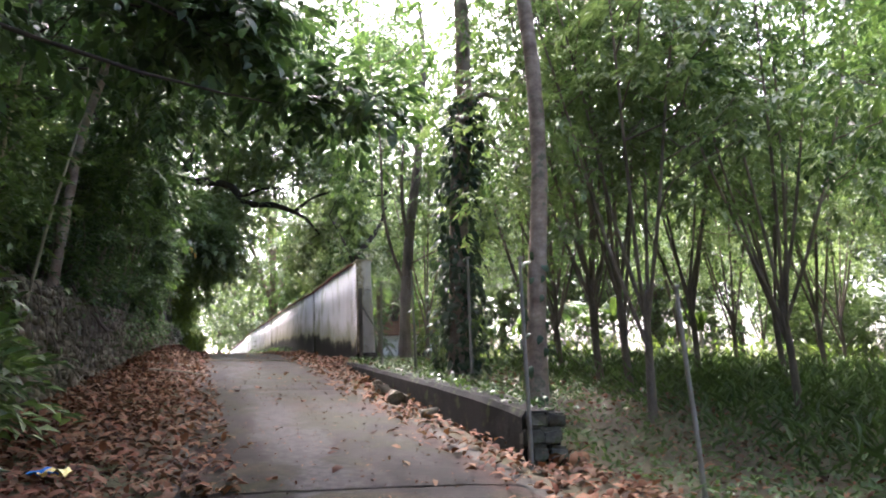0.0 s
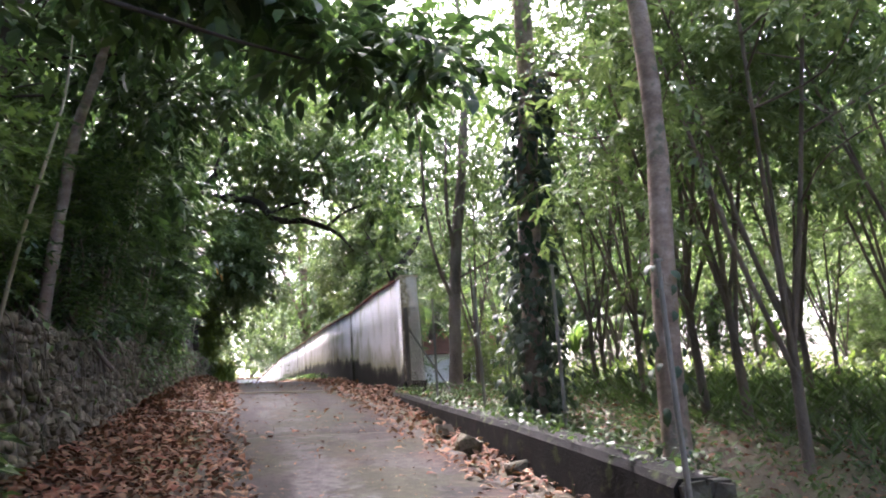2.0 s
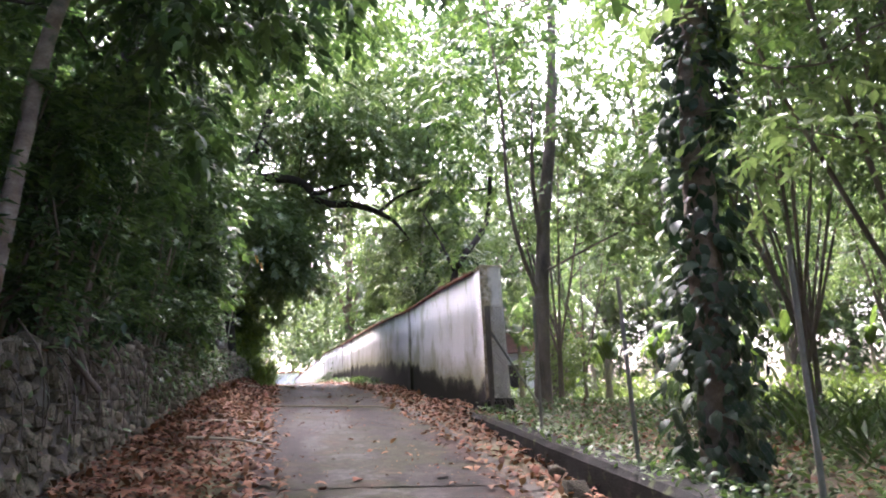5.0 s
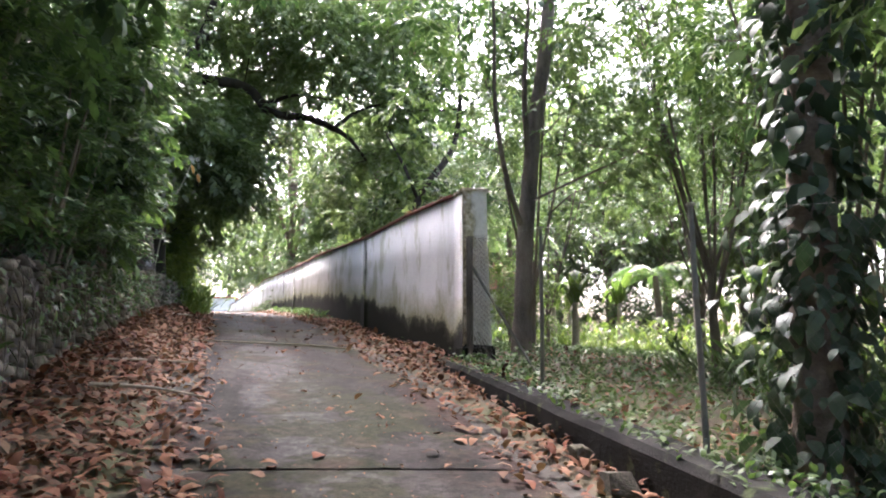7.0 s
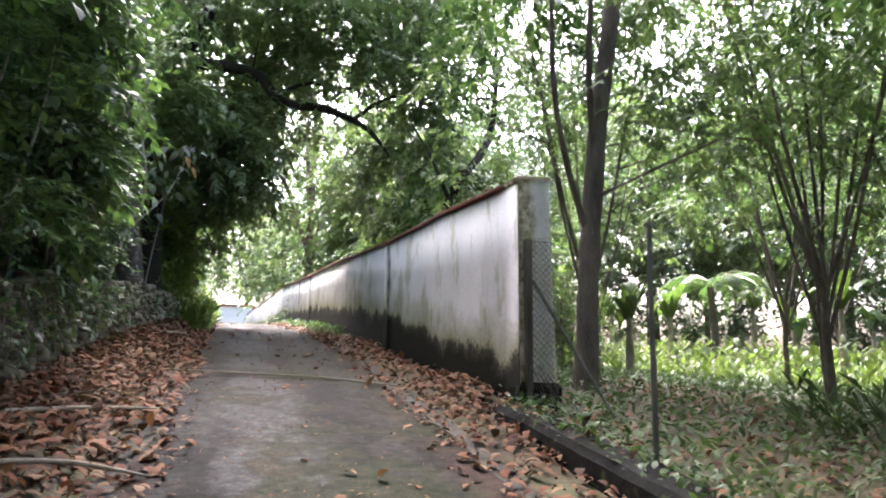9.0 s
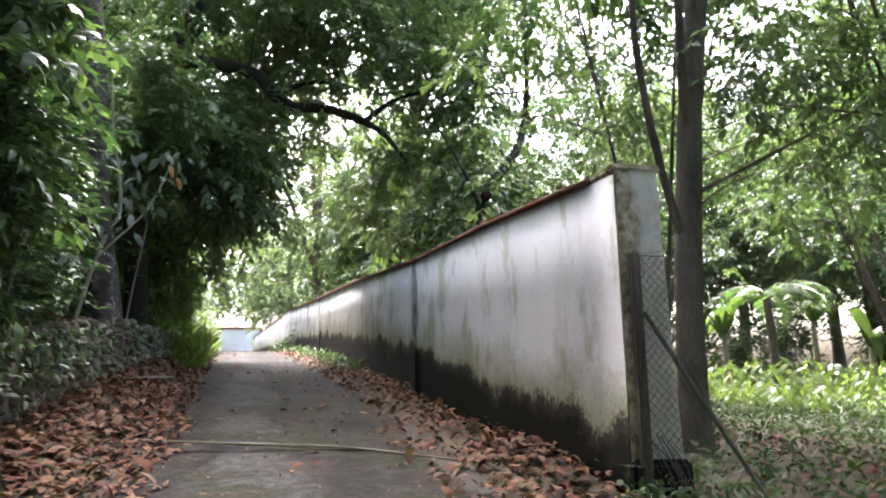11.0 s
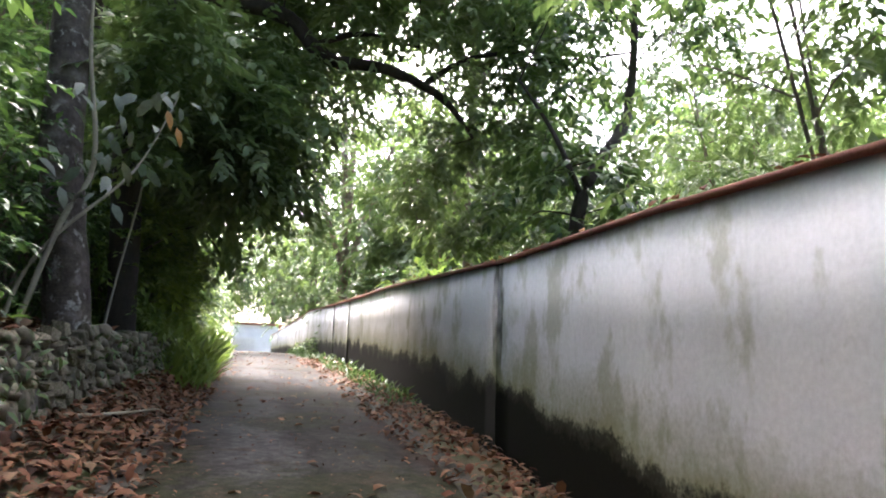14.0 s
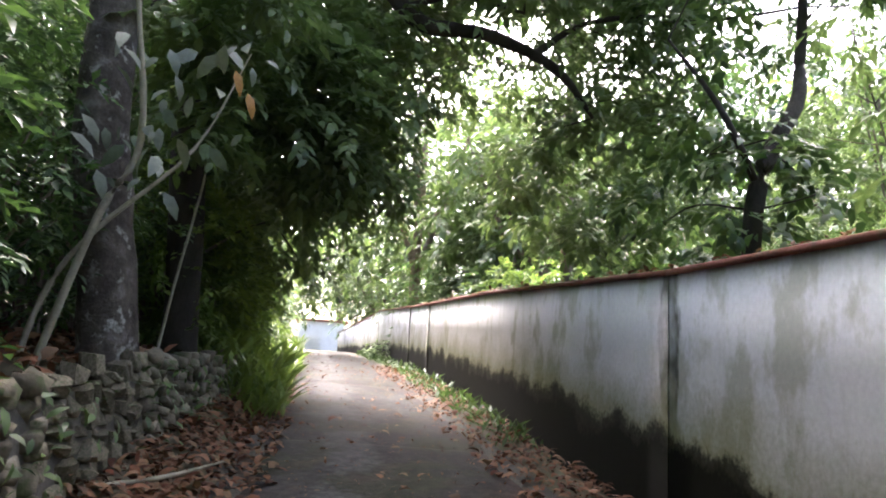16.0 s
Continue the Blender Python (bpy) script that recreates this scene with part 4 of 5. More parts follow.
kinds = [slim_tree(601, M_LEAF_LIGHT, 7.5, 6), slim_tree(602, M_LEAF_MID, 8.5, 7), slim_tree(603, M_LEAF_LIGHT, 6.5, 5)]
spots = [(5.6, 11.4, 1), (5.65, 10.7, 0), (4.75, 8.85, 2), (7.0, 9.1, 1), (7.0, 16.9, 0), (7.6, 17.6, 2), (6.1, 13.6, 1), (8.5, 16.5, 1), (9.5, 12, 0), (10.5, 9, 1), (11, 15, 2), (12.5, 19, 0), (9.5, 20.5, 1),
         (13.5, 12, 1), (15, 16, 0), (9.0, 6, 2), (11.5, 5, 0), (8.3, 25, 0), (14, 24, 1), (17, 21, 2), (5.6, 20, 2), (6.8, 5, 1), (6.5, 1.5, 0), (10, 1, 1), (13, 8, 2), (17, 10, 1), (8.2, 12.6, 1), (12, 13.6, 0)]
prng = np.random.default_rng(8)
for x, y, k in spots:
    copy_thing(kinds[k], pose(x, y, float(ground_z(x, y)), 0, 0, prng.uniform(0, 360)) @ Matrix.Scale(prng.uniform(0.9, 1.12), 4))
for k in kinds:
    for o in list(k.children_recursive) + [k]:
        bpy.data.objects.remove(o)

# ---- far trees ----
def big_tree(seed, leaf, h=13.0, r=4.0, bark=None):
    rng = np.random.default_rng(seed)
    limbs, cl = [], []
    for s in range(5):
        a = s * 1.26 + rng.normal(0, 0.3)
        tip = (math.cos(a) * r * 0.7, math.sin(a) * r * 0.7, h * rng.uniform(0.6, 0.9))
        limbs.append(([(0, 0, h * 0.28), (tip[0] * 0.4, tip[1] * 0.4, h * 0.5), tip], (0.14, 0.1, 0.03)))
    cl = np.vstack([crown_clumps(rng, (0, 0, h * 0.62), (r, r, h * 0.38), 110, (0.6, 1.2))])
    return tree("far_tree", "broad leafy tree beyond the plot", [(0, 0, -0.3), (0.1, 0, h * 0.3), (0, 0.1, h * 0.6), (0.1, 0, h * 0.85)], (0.28, 0.2, 0.14, 0.04), bark or M_BARK, cl, 70, 0.36, leaf, seed, limbs, "trees round the plot", 25, 0.4, True)


fars = [big_tree(701, M_LEAF_MID), big_tree(702, M_LEAF_DARK, 15, 4.5), big_tree(703, M_LEAF_LIGHT, 11, 3.6), big_tree(704, M_LEAF_LIGHT, 16, 4.5, M_BARK_PALE)]
far_spots = [(25, 27, 0), (16, 35, 2), (20, 31, 2), (24, 18, 1), (24, 11, 0), (22, 4, 1), (17, 0, 0), (7.5, 41, 2), (4.4, 47, 3), (11, 44, 0), (17, 42, 1), (25, 38, 0), (8, 55, 1), (14, 58, 0), (4.5, 66, 2),
             (-5.5, 36, 0), (-4.5, 44, 2), (-6, 52, 0), (-7, 60, 1), (-5, 70, 2), (2.5, 84, 0), (-2.5, 88, 2), (7, 80, 1), (-9, 5, 1), (-9, 13, 0), (-9, 21, 1), (-9, 29, 0), (-12, 40, 1),
             # first five: unseen trees behind the camera, added only for their shade
             (0, -16, 1), (-5, -12, 0), (6, -12, 1), (12, -8, 0), (-8, -4, 1), (30, 30, 1), (30, 14, 0),
             (21, 15, 0), (20, 8, 2), (27, 34, 1), (28, 24, 0), (27, 8, 1), (33, 20, 0), (34, 26, 1), (24, 0, 0), (22, 40, 0), (12, 50, 1), (18, 50, 0), (30, 40, 1), (9.5, 48, 0), (-8, 47, 1)]
for x, y, k in far_spots:
    copy_thing(fars[k], pose(x, y, float(ground_z(x, y)), 0, 0, prng.uniform(0, 360)))
for k in fars:
    for o in list(k.children_recursive) + [k]:
        bpy.data.objects.remove(o)


# ---- high canopy ----
def canopy_tree(seed, leaf, h=14.0, r=4.2):
    rng = np.random.default_rng(seed)
    limbs = []
    for s in range(6):
        a = s * 1.05 + rng.normal(0, 0.3)
        tip = (math.cos(a) * r * 0.75, math.sin(a) * r * 0.75, h * rng.uniform(0.8, 0.95))
        limbs.append(([(0, 0, h * 0.5), (tip[0] * 0.4, tip[1] * 0.4, h * 0.68), tip], (0.1, 0.07, 0.02)))
    cl = crown_clumps(rng, (0, 0, h * 0.84), (r, r, h * 0.2), 120, (0.6, 1.1))
    return tree("canopy_tree", "tall tree with a high spreading crown, added for canopy and shade", [(0, 0, -0.3), (0.1, 0, h * 0.3), (0, 0.1, h * 0.6), (0.1, 0, h * 0.9)], (0.14, 0.11, 0.09, 0.04), M_BARK, cl, 110, 0.27, leaf, seed, limbs, "tall trees", 25, 0.4, True)


highs = [canopy_tree(721, M_LEAF_DARK), canopy_tree(722, M_LEAF_MID, 16, 4.6)]
# added crowns, mostly out of view, that block skylight over lane and bank
for x, y, k in ((-5, -6, 0), (-5.4, 8, 0), (-5, 20, 1), (-5, 34, 0), (19, 12, 0), (-4.0, 42, 0), (5.2, 30.5, 0)):
    copy_thing(highs[k], pose(x, y, float(ground_z(x, y)), 0, 0, prng.uniform(0, 360)))
for k in highs:
    for o in list(k.children_recursive) + [k]:
        bpy.data.objects.remove(o)

# ---- thickets beyond the plot ----
thick = [bush("thicket", "tall leafy thicket at the edge of the plot", (0, 0, 0), (2.2, 2.2, 2.2), 90, 48, 0.29, m, 740 + i, "thickets") for i, m in enumerate((M_LEAF_MID, M_LEAF_LIGHT, M_LEAF_DARK))]
for x, y, k in ((17, 33, 1), (21, 30, 1), (22, 24, 1), (19, 20.5, 1), (14.5, 37, 1), (24, 19, 0), (24, 14, 1), (23, 9, 0), (21, 4, 1), (19, 0, 0), (15, -4, 0), (6.5, 37, 0), (5, 42, 1), (5, 48, 1), (5.5, 54, 0), (27, 22, 0), (27, 16, 1), (26, 28, 0),
                (-4, 34, 2), (-3.6, 38, 0), (-3.2, 43, 2), (-3, 48, 0), (-3, 53, 1), (-3.2, 58, 0), (-3, 64, 1), (-2.8, 70, 0), (5, 60, 1), (5, 66, 0), (5.5, 72, 1), (-4.5, 76, 0), (-7, 12, 2), (-7, 18, 2), (-7, 6, 2), (-7, 0, 2), (-7, 24, 2), (-6.5, 29, 2)):
    copy_thing(thick[k], pose(x, y, float(ground_z(x, y)), 0, 0, prng.uniform(0, 360)))
for k in thick:
    for o in list(k.children_recursive) + [k]:
        bpy.data.objects.remove(o)


# ---- banana plants ----
def banana(at, h, seed, turn):
    rng = np.random.default_rng(seed)
    t = thing("banana_plant", "banana plant with broad yellow-green drooping leaves", "banana plant", at, "banana plants")
    t.rotation_euler = (0, 0, turn)
    part("stem", tubes_mesh("stem", [([(0, 0, -0.1), (0.02, 0, h * 0.5), (0.03, 0, h)], (0.1, 0.08, 0.05))], M_CANE, 8, 4, 0.04, seed), t)
    for k in range(8):
        a = k * 2.4 + rng.normal(0, 0.3)
        L = rng.uniform(0.9, 1.5)
        up, flat = rng.uniform(0.9, 1.5), rng.uniform(0.25, 0.6)
        s = np.linspace(0, 1, 9)
        line = np.stack([np.cos(a) * s * L * flat, np.sin(a) * s * L * flat, h + up * s * L * 0.9 - 1.1 * s ** 2.4 * L * rng.uniform(0.4, 1.0)], -1)
        w = 0.15 * np.sin(np.pi * np.clip(s * 0.95 + 0.05, 0, 1)) ** 0.6
        side = np.array([-np.sin(a), np.cos(a), 0])
        v = np.stack([line + side * w[:, None] - [0, 0, 0.06], line, line - side * w[:, None] - [0, 0, 0.06]], 1).reshape(-1, 3)
        f = np.array([(i * 3 + j, i * 3 + j + 1, i * 3 + j + 4, i * 3 + j + 3) for i in range(8) for j in range(2)])
        part("leaf", mesh_of("leaf", v, f, M_BANANA, True), t)
    return t


for k, (x, y, h) in enumerate(((11.5, 27, 1.5), (9.2, 26.5, 1.3), (14.5, 27.5, 2.0), (7.2, 27, 1.8), (12.6, 22.5, 1.6), (6.2, 30, 2.2), (16.5, 24, 1.8), (9.8, 30, 2.3), (13.2, 24.5, 1.2), (15.5, 22, 1.4), (8.0, 23, 1.1), (18, 27, 1.6), (11.2, 29.5, 1.7))):
    banana((x, y, float(ground_z(x, y))), h, 800 + k, k * 1.1)

# ---- undergrowth and leaf litter ----
def scatter(name, label, category, n, xr, yr, size, material, seed, up=0.2, lift=0.02, aspect=0.5, curl=0.0, keep=None, rise=0.0):
    rng = np.random.default_rng(seed)
    x, y = rng.uniform(*xr, n), rng.uniform(*yr, n)
    if keep is not None:
        ok = keep(x, y, rng)
        x, y = x[ok], y[ok]
    n = len(x)
    z = ground_z(x, y) + lift + rng.random(n) ** 2 * rise
    d = unit(rng, n) * [1, 1, 0.3] + [0, 0, up]
    nrm = unit(rng, n) * (0.32 if material is M_DRY else 0.45) + [0, 0, 1.0]
    L = size * rng.uniform(0.5, 1.4, n)
    return tagged(new(name, leaf_mesh(name, np.stack([x, y, z], -1), d, nrm, L, L * aspect * rng.uniform(0.7, 1.3, n), material, 0.25, curl, material is M_GRASS)), label, category, kind="stuff")


def left_band(x, y, rng):
    f = (x - wall_x(y)) / (0.25 - wall_x(y))
    return (f > 0.02) & (f < 1) & (rng.random(len(x)) < np.clip(1.5 - 1.25 * f, 0.03, 1))


def right_band(x, y, rng):
    f = (3.0 - x) / 1.25
    drift = 0.5 + 0.5 * np.sin(y * 1.9) * np.sin(y * 0.73 + 1)
    return (f < 1) & (rng.random(len(x)) < np.clip(1.45 - 1.5 * f, 0.02, 1) * (0.6 + 0.4 * drift))


scatter("leaf_litter", "thick drift of curled brown dead leaves", "dead leaves", 34000, (-2.2, 0.4), (1.0, 30), 0.11, M_DRY, 901, 0.06, 0.03, 0.46, 0.1, left_band, 0.06)
scatter("leaf_litter", "brown dead leaves heaped against the kerb and wall", "dead leaves", 14000, (1.75, 3.0), (3.0, 36), 0.1, M_DRY, 902, 0.1, 0.03, 0.5, 0.15, right_band, 0.05)
scatter("leaf_litter", "scattered dead leaves on the concrete lane", "dead leaves", 420, (-0.2, 2.2), (3.0, 45), 0.1, M_DRY, 903, 0.02, 0.05, 0.5, 0.1)
scatter("leaf_litter", "dead leaves on the plot among the weeds", "dead leaves", 2800, (2.9, 6.5), (4, 20), 0.1, M_DRY, 904, 0.1, 0.03, 0.5, 0.15)
scatter("leaf_litter", "tiny brown leaf scraps and twigs trodden into the lane", "dead leaves", 3600, (-0.2, 2.2), (2.0, 34), 0.035, M_DRY, 911, 0.02, 0.045, 0.4, 0.05)
scatter("leaf_litter", "dead leaves drifted on the bank above the rubble wall", "dead leaves", 5200, (-3.6, -0.6), (3, 27), 0.15, M_DRY, 912, 0.15, 0.04, 0.5, 0.15, lambda x, y, g: x < wall_x(y) - 0.1, 0.06)
scatter("ground_cover", "low green weeds and creeping plants", "weeds", 64000, (3.0, 18), (3, 34), 0.085, M_GRASS, 905, 0.5, 0.02, 0.45, 0.0, None, 0.1)
scatter("tall_weeds", "tall yellow-green sunlit weeds", "weeds", 13000, (8, 24), (17, 38), 0.22, M_LEAF_YELLOW, 906, 0.8, 0.05, 0.3, 0.0, None, 0.7)
scatter("tall_weeds", "grassy weeds under the plantation trees", "weeds", 9000, (5, 16), (6, 16), 0.24, M_GRASS, 909, 1.0, 0.02, 0.14, 0.1, lambda x, y, g: x > 4.2 + 0.12 * (y - 6), 0.35)
scatter("wall_weeds", "grassy weeds along the foot of the wall", "weeds", 1800, (2.25, 3.0), (24, 48), 0.14, M_GRASS, 907, 0.8, 0.02, 0.25, 0.0, None, 0.15)
scatter("verge_grass", "bright green grass tuft on the verge", "grass", 5000, (-1.3, 0.2), (25, 34), 0.3, M_LEAF_YELLOW, 908, 1.2, 0.02, 0.15, 0.1, None, 0.5)

# ---- far end of the lane ----
house = thing("house", "bright white house front at the end of the lane", "house", (1.0, 78, 5.3))
part("wall", bevelled("wall", (3.6, 3.0, 2.3), M_WHITE, 0.02), house, m=pose(0, 1.5, 0))
part("roof", bevelled("roof", (4.2, 3.6, 0.18), M_ROOF, 0.05), house, m=pose(0, 1.6, 2.3))
part("gate_pier", bevelled("gate_pier", (0.4, 0.4, 2.0), M_WHITE, 0.02), house, m=pose(1.3, -4, -0.1))
part("low_wall", bevelled("low_wall", (1.7, 0.3, 1.0), M_WHITE, 0.02), house, m=pose(-0.9, -5, -0.15))


def gable_house(at, w, d, h, turn):
    t = thing("house", "low white house with a brown tiled gable roof among trees", "house", at)
    t.rotation_euler = (0, 0, radians(turn))
    part("wall", bevelled("wall", (w, d, h), M_WHITE, 0.02), t)
    v = [(-w / 2 - 0.4, -d / 2 - 0.5, h - 0.15), (w / 2 + 0.4, -d / 2 - 0.5, h - 0.15), (w / 2 + 0.4, d / 2 + 0.5, h - 0.15), (-w / 2 - 0.4, d / 2 + 0.5, h - 0.15),
         (-w / 2 - 0.4, 0, h + 1.6), (w / 2 + 0.4, 0, h + 1.6)]
    me = bpy.data.meshes.new("roof")
    me.from_pydata(v, [], [(0, 1, 5, 4), (2, 3, 4, 5), (0, 4, 3), (1, 2, 5), (3, 2, 1, 0)])
    me.materials.append(M_ROOF)
    part("roof", me, t)
    for x in (-w * 0.3, w * 0.05, w * 0.34):
        f = part("window", bevelled("window", (1.1, 0.1, 1.2), M_BARK_DARK, 0.01), t, m=pose(x, -d / 2 - 0.03, h * 0.36))
        part("sill", bevelled("sill", (1.3, 0.16, 0.07), M_WHITE, 0.01), f, m=pose(0, -0.02, -0.07))


gable_house((12.3, 45, 2.5), 8.0, 5.5, 3.0, -14)

# ---- bent tree and palms behind the wall ----
tree("bent_tree", "dark crooked trunk leaning out behind the wall", [(4.05, 22.7, 2.0), (4.1, 22.75, 3.6), (4.3, 22.85, 5.2), (5.1, 23.4, 6.3), (5.5, 23.9, 7.0), (5.65, 24, 8.2), (5.6, 24, 10)],
     (0.1, 0.09, 0.085, 0.075, 0.065, 0.05, 0.02), M_BARK_DARK,
     np.vstack([crown_clumps(R, (4.4, 23.6, 5.5), (0.9, 1.2, 0.9), 16, (0.25, 0.45)), crown_clumps(R, (5.4, 24.4, 8.4), (1.8, 2.0, 1.4), 34, (0.3, 0.55))]), 80, 0.16, M_LEAF_MID, 27,
     limbs=[([(4.3, 22.85, 5.2), (4.0, 23.0, 6.0), (3.7, 23.4, 6.8)], (0.04, 0.03, 0.012))])


def palm(at, h, seed):
    rng = np.random.default_rng(seed)
    t = thing("palm", "small palm with feathery grey-green fronds", "palm", at, "palms")
    part("trunk", tubes_mesh("trunk", [([(0, 0, -0.2), (0.05, 0, h * 0.5), (0, 0.05, h)], (0.12, 0.1, 0.08))], M_BARK, 8, 5, 0.06, seed), t)
    for k in range(11):
        a = k * 2.4 + rng.normal(0, 0.2)
        L, up = rng.uniform(1.6, 2.2), rng.uniform(0.5, 1.2)
        s_ = np.linspace(0.12, 1, 26)
        rib = np.stack([np.cos(a) * s_ * L * 0.8, np.sin(a) * s_ * L * 0.8, h + up * s_ * L - 1.1 * s_ * s_ * L], -1)
        side = np.array([-np.sin(a), np.cos(a), 0])
        c = np.vstack([rib, rib])
        d = np.vstack([side + np.array([np.cos(a), np.sin(a), -0.5]) * 0.5] * 26 + [-side + np.array([np.cos(a), np.sin(a), -0.5]) * 0.5] * 26)
        ln = np.concatenate([np.sin(np.pi * (s_ * 0.85 + 0.1))] * 2) * 0.6
        fr = tagged(part("frond", leaf_mesh("frond", c, d, np.tile([0, 0, 1.0], (52, 1)), ln, ln * 0.08, M_LEAF_MID, simple=True), t), kind="stuff")
        part("rib", tubes_mesh("rib", [(rib[::5], (0.014, 0.01, 0.006))], M_CANE, 4, 3, 0), fr)


for k, (x, y, h) in enumerate(((6.4, 28.6, 3.3), (8.8, 28.6, 3.6), (12.8, 27, 2.4), (10.2, 33, 3.6))):
    palm((x, y, float(ground_z(x, y))), h, 860 + k)
for k, (x, y, r, mm) in enumerate(((4.9, 30.5, 1.8, M_LEAF_YELLOW), (4.9, 35, 2.0, M_LEAF_YELLOW), (4.9, 26.2, 1.4, M_LEAF_MID), (7.4, 24.8, 1.2, M_LEAF_YELLOW))):
    bush("wall_shrub", "leafy shrub showing over the boundary wall", (x, y, float(ground_z(x, y))), (0.9, 1.2, r), 44, 60, 0.16, mm, 970 + k, "shrubs behind the wall")

# ---- stones and sticks on the verge ----
for k, (x, y, r) in enumerate(((2.44, 11.85, 0.13), (2.35, 10.7, 0.16), (2.5, 12.5, 0.1), (2.4, 9.6, 0.12))):
    b = tagged(part("boulder", STONES[k], m=pose(x, y, float(road_z(y)) + r * 0.5, 20 * k, 10, 50 * k) @ Matrix.Diagonal((r, r * 0.85, r * 0.7, 1))), "rounded reddish boulder lying among dead leaves", "boulder", "boulders by the kerb")
for k, pts in enumerate(([(-0.88, 15.5, 0.2), (-0.45, 15.95, 0.13), (0.05, 16.3, 0.05)], [(-0.75, 14.4, 0.18), (-0.3, 14.55, 0.12), (0.12, 14.5, 0.05)], [(-0.8, 21.2, 0.2), (-0.4, 21.7, 0.15), (-0.1, 22.5, 0.09)])):
    q = [(a, b, float(road_z(b)) + c) for a, b, c in pts]
    o = np.array(q[0])
    st = tagged(part("fallen_branch", tubes_mesh("fallen_branch", [([np.array(w) - o for w in q], (0.018, 0.016, 0.008))], M_CANE, 6, 5, 0.08, k), m=pose(*q[0])), "bare fallen branch lying on dead leaves", "branch", "fallen branches")

# big pale leaves on the canes, two of them turning orange
lrng = np.random.default_rng(12)
M_PALE = leaf_material("leaf_dusty", [(0.12, 0.14, 0.1), (0.19, 0.2, 0.16), (0.09, 0.12, 0.07)], 0.25, 0.5)
M_ORANGE = leaf_material("leaf_orange", [(0.4, 0.17, 0.04), (0.45, 0.24, 0.07)], 0.3, 0.5)
n = 46
t_ = lrng.random(n)
lc = np.stack([0.35 + 0.3 * lrng.normal(0, 1, n) + 0.5 * t_, 0.05 + lrng.normal(0, 0.12, n), 1.5 + 1.0 * t_ + lrng.normal(0, 0.12, n)], -1)
lL = lrng.uniform(0.1, 0.24, n)
tagged(part("foliage", leaf_mesh("foliage", lc, unit(lrng, n) * 0.6 + [0.1, -0.1, -0.7], unit(lrng, n) * 0.6 + [0, -0.7, 0.5], lL, lL * 0.42, M_PALE), cane, "dusty grey-green hanging leaves"), kind="stuff")
for k in range(2):
    part("orange_leaf", leaf_mesh("orange_leaf", [(1.05 + 0.1 * k, 0.1, 2.3 - 0.16 * k)], [(0.3, 0, -1.0)], [(0.4, -1, 0.2)], [0.2], [0.07], M_ORANGE), cane, "orange dying leaf")
# dead leaves on the coping
n = 420
y = lrng.uniform(16.6, 40, n)
z = cap_z(y) + 0.008 + lrng.random(n) * 0.02
lL = lrng.uniform(0.04, 0.11, n)
tagged(new("leaf_litter", leaf_mesh("leaf_litter", np.stack([3.0 + lrng.random(n) * 0.2, y, z], -1), unit(lrng, n) * [1, 1, 0.15] + [0, 0, 0.1], unit(lrng, n) * 0.4 + [0, 0, 1], lL, lL * 0.5, M_DRY, 0.25, 0.1)),
       "small dead leaves caught on the coping", "dead leaves", kind="stuff")

# ---- growth on the walls ----
krng = np.random.default_rng(31)
n = 1500
y = krng.uniform(7.4, 16.2, n)
x = 2.54 + 0.026 * (y - 7) + krng.random(n) * 0.42
z = np.array([kerb_top(v) for v in y]) + krng.random(n) ** 2 * 0.12 - 0.03
L = krng.uniform(0.03, 0.09, n)
tagged(new("kerb_weeds", leaf_mesh("kerb_weeds", np.stack([x, y, z], -1), unit(krng, n) * [1, 1, 0.4] + [0, 0, 0.5], unit(krng, n) * 0.4 + [0, 0, 1], L, L * 0.5, M_GRASS)),
       "small weeds and moss on the kerb top", "weeds", kind="stuff")
for nm, lab, y0, y1, n, size, mm, lo in (("wall_creeper", "creepers and weeds hanging on the rubble wall", 14.5, 20.0, 600, 0.09, M_LEAF_MID, 0.45),
                                         ("wall_creeper", "creepers and weeds hanging on the rubble wall", 2.0, 8.6, 3600, 0.14, M_LEAF_MID, 0.3),
                                         ("wall_creeper", "sparse ferns in the rubble wall's joints", 9.0, 26, 450, 0.09, M_GRASS, 0.3)):
    y = krng.uniform(y0, y1, n)
    u = krng.random(n) ** 0.7
    z0, z1 = road_z(y), bank_z(y)
    z = z0 + (z1 - z0) * (lo + (1.08 - lo) * u)
    x = wall_x(y) + 0.08 - 0.06 * u + np.abs(krng.normal(0, 0.07, n))
    L = size * krng.uniform(0.5, 1.4, n)
    d = unit(krng, n) * 0.7 + [0.6, -0.1, -0.35]
    tagged(new(nm, leaf_mesh(nm, np.stack([x, y, z], -1), d, unit(krng, n) * 0.5 + [0.5, 0, 0.9], L, L * 0.38, mm)), lab, "creeper", kind="stuff")
for k, (x, y, r) in enumerate(((-1.85, 4.6, 0.6), (-1.8, 6.2, 0.5), (-1.75, 7.6, 0.4))):
    bush("verge_shrub", "leafy dark shrub at the foot of the rubble wall", (x, y, float(ground_z(x, y))), (0.38, 0.6, r), 22, 34, 0.2, M_LEAF_MID, 930 + k, "shrubs by the verge")
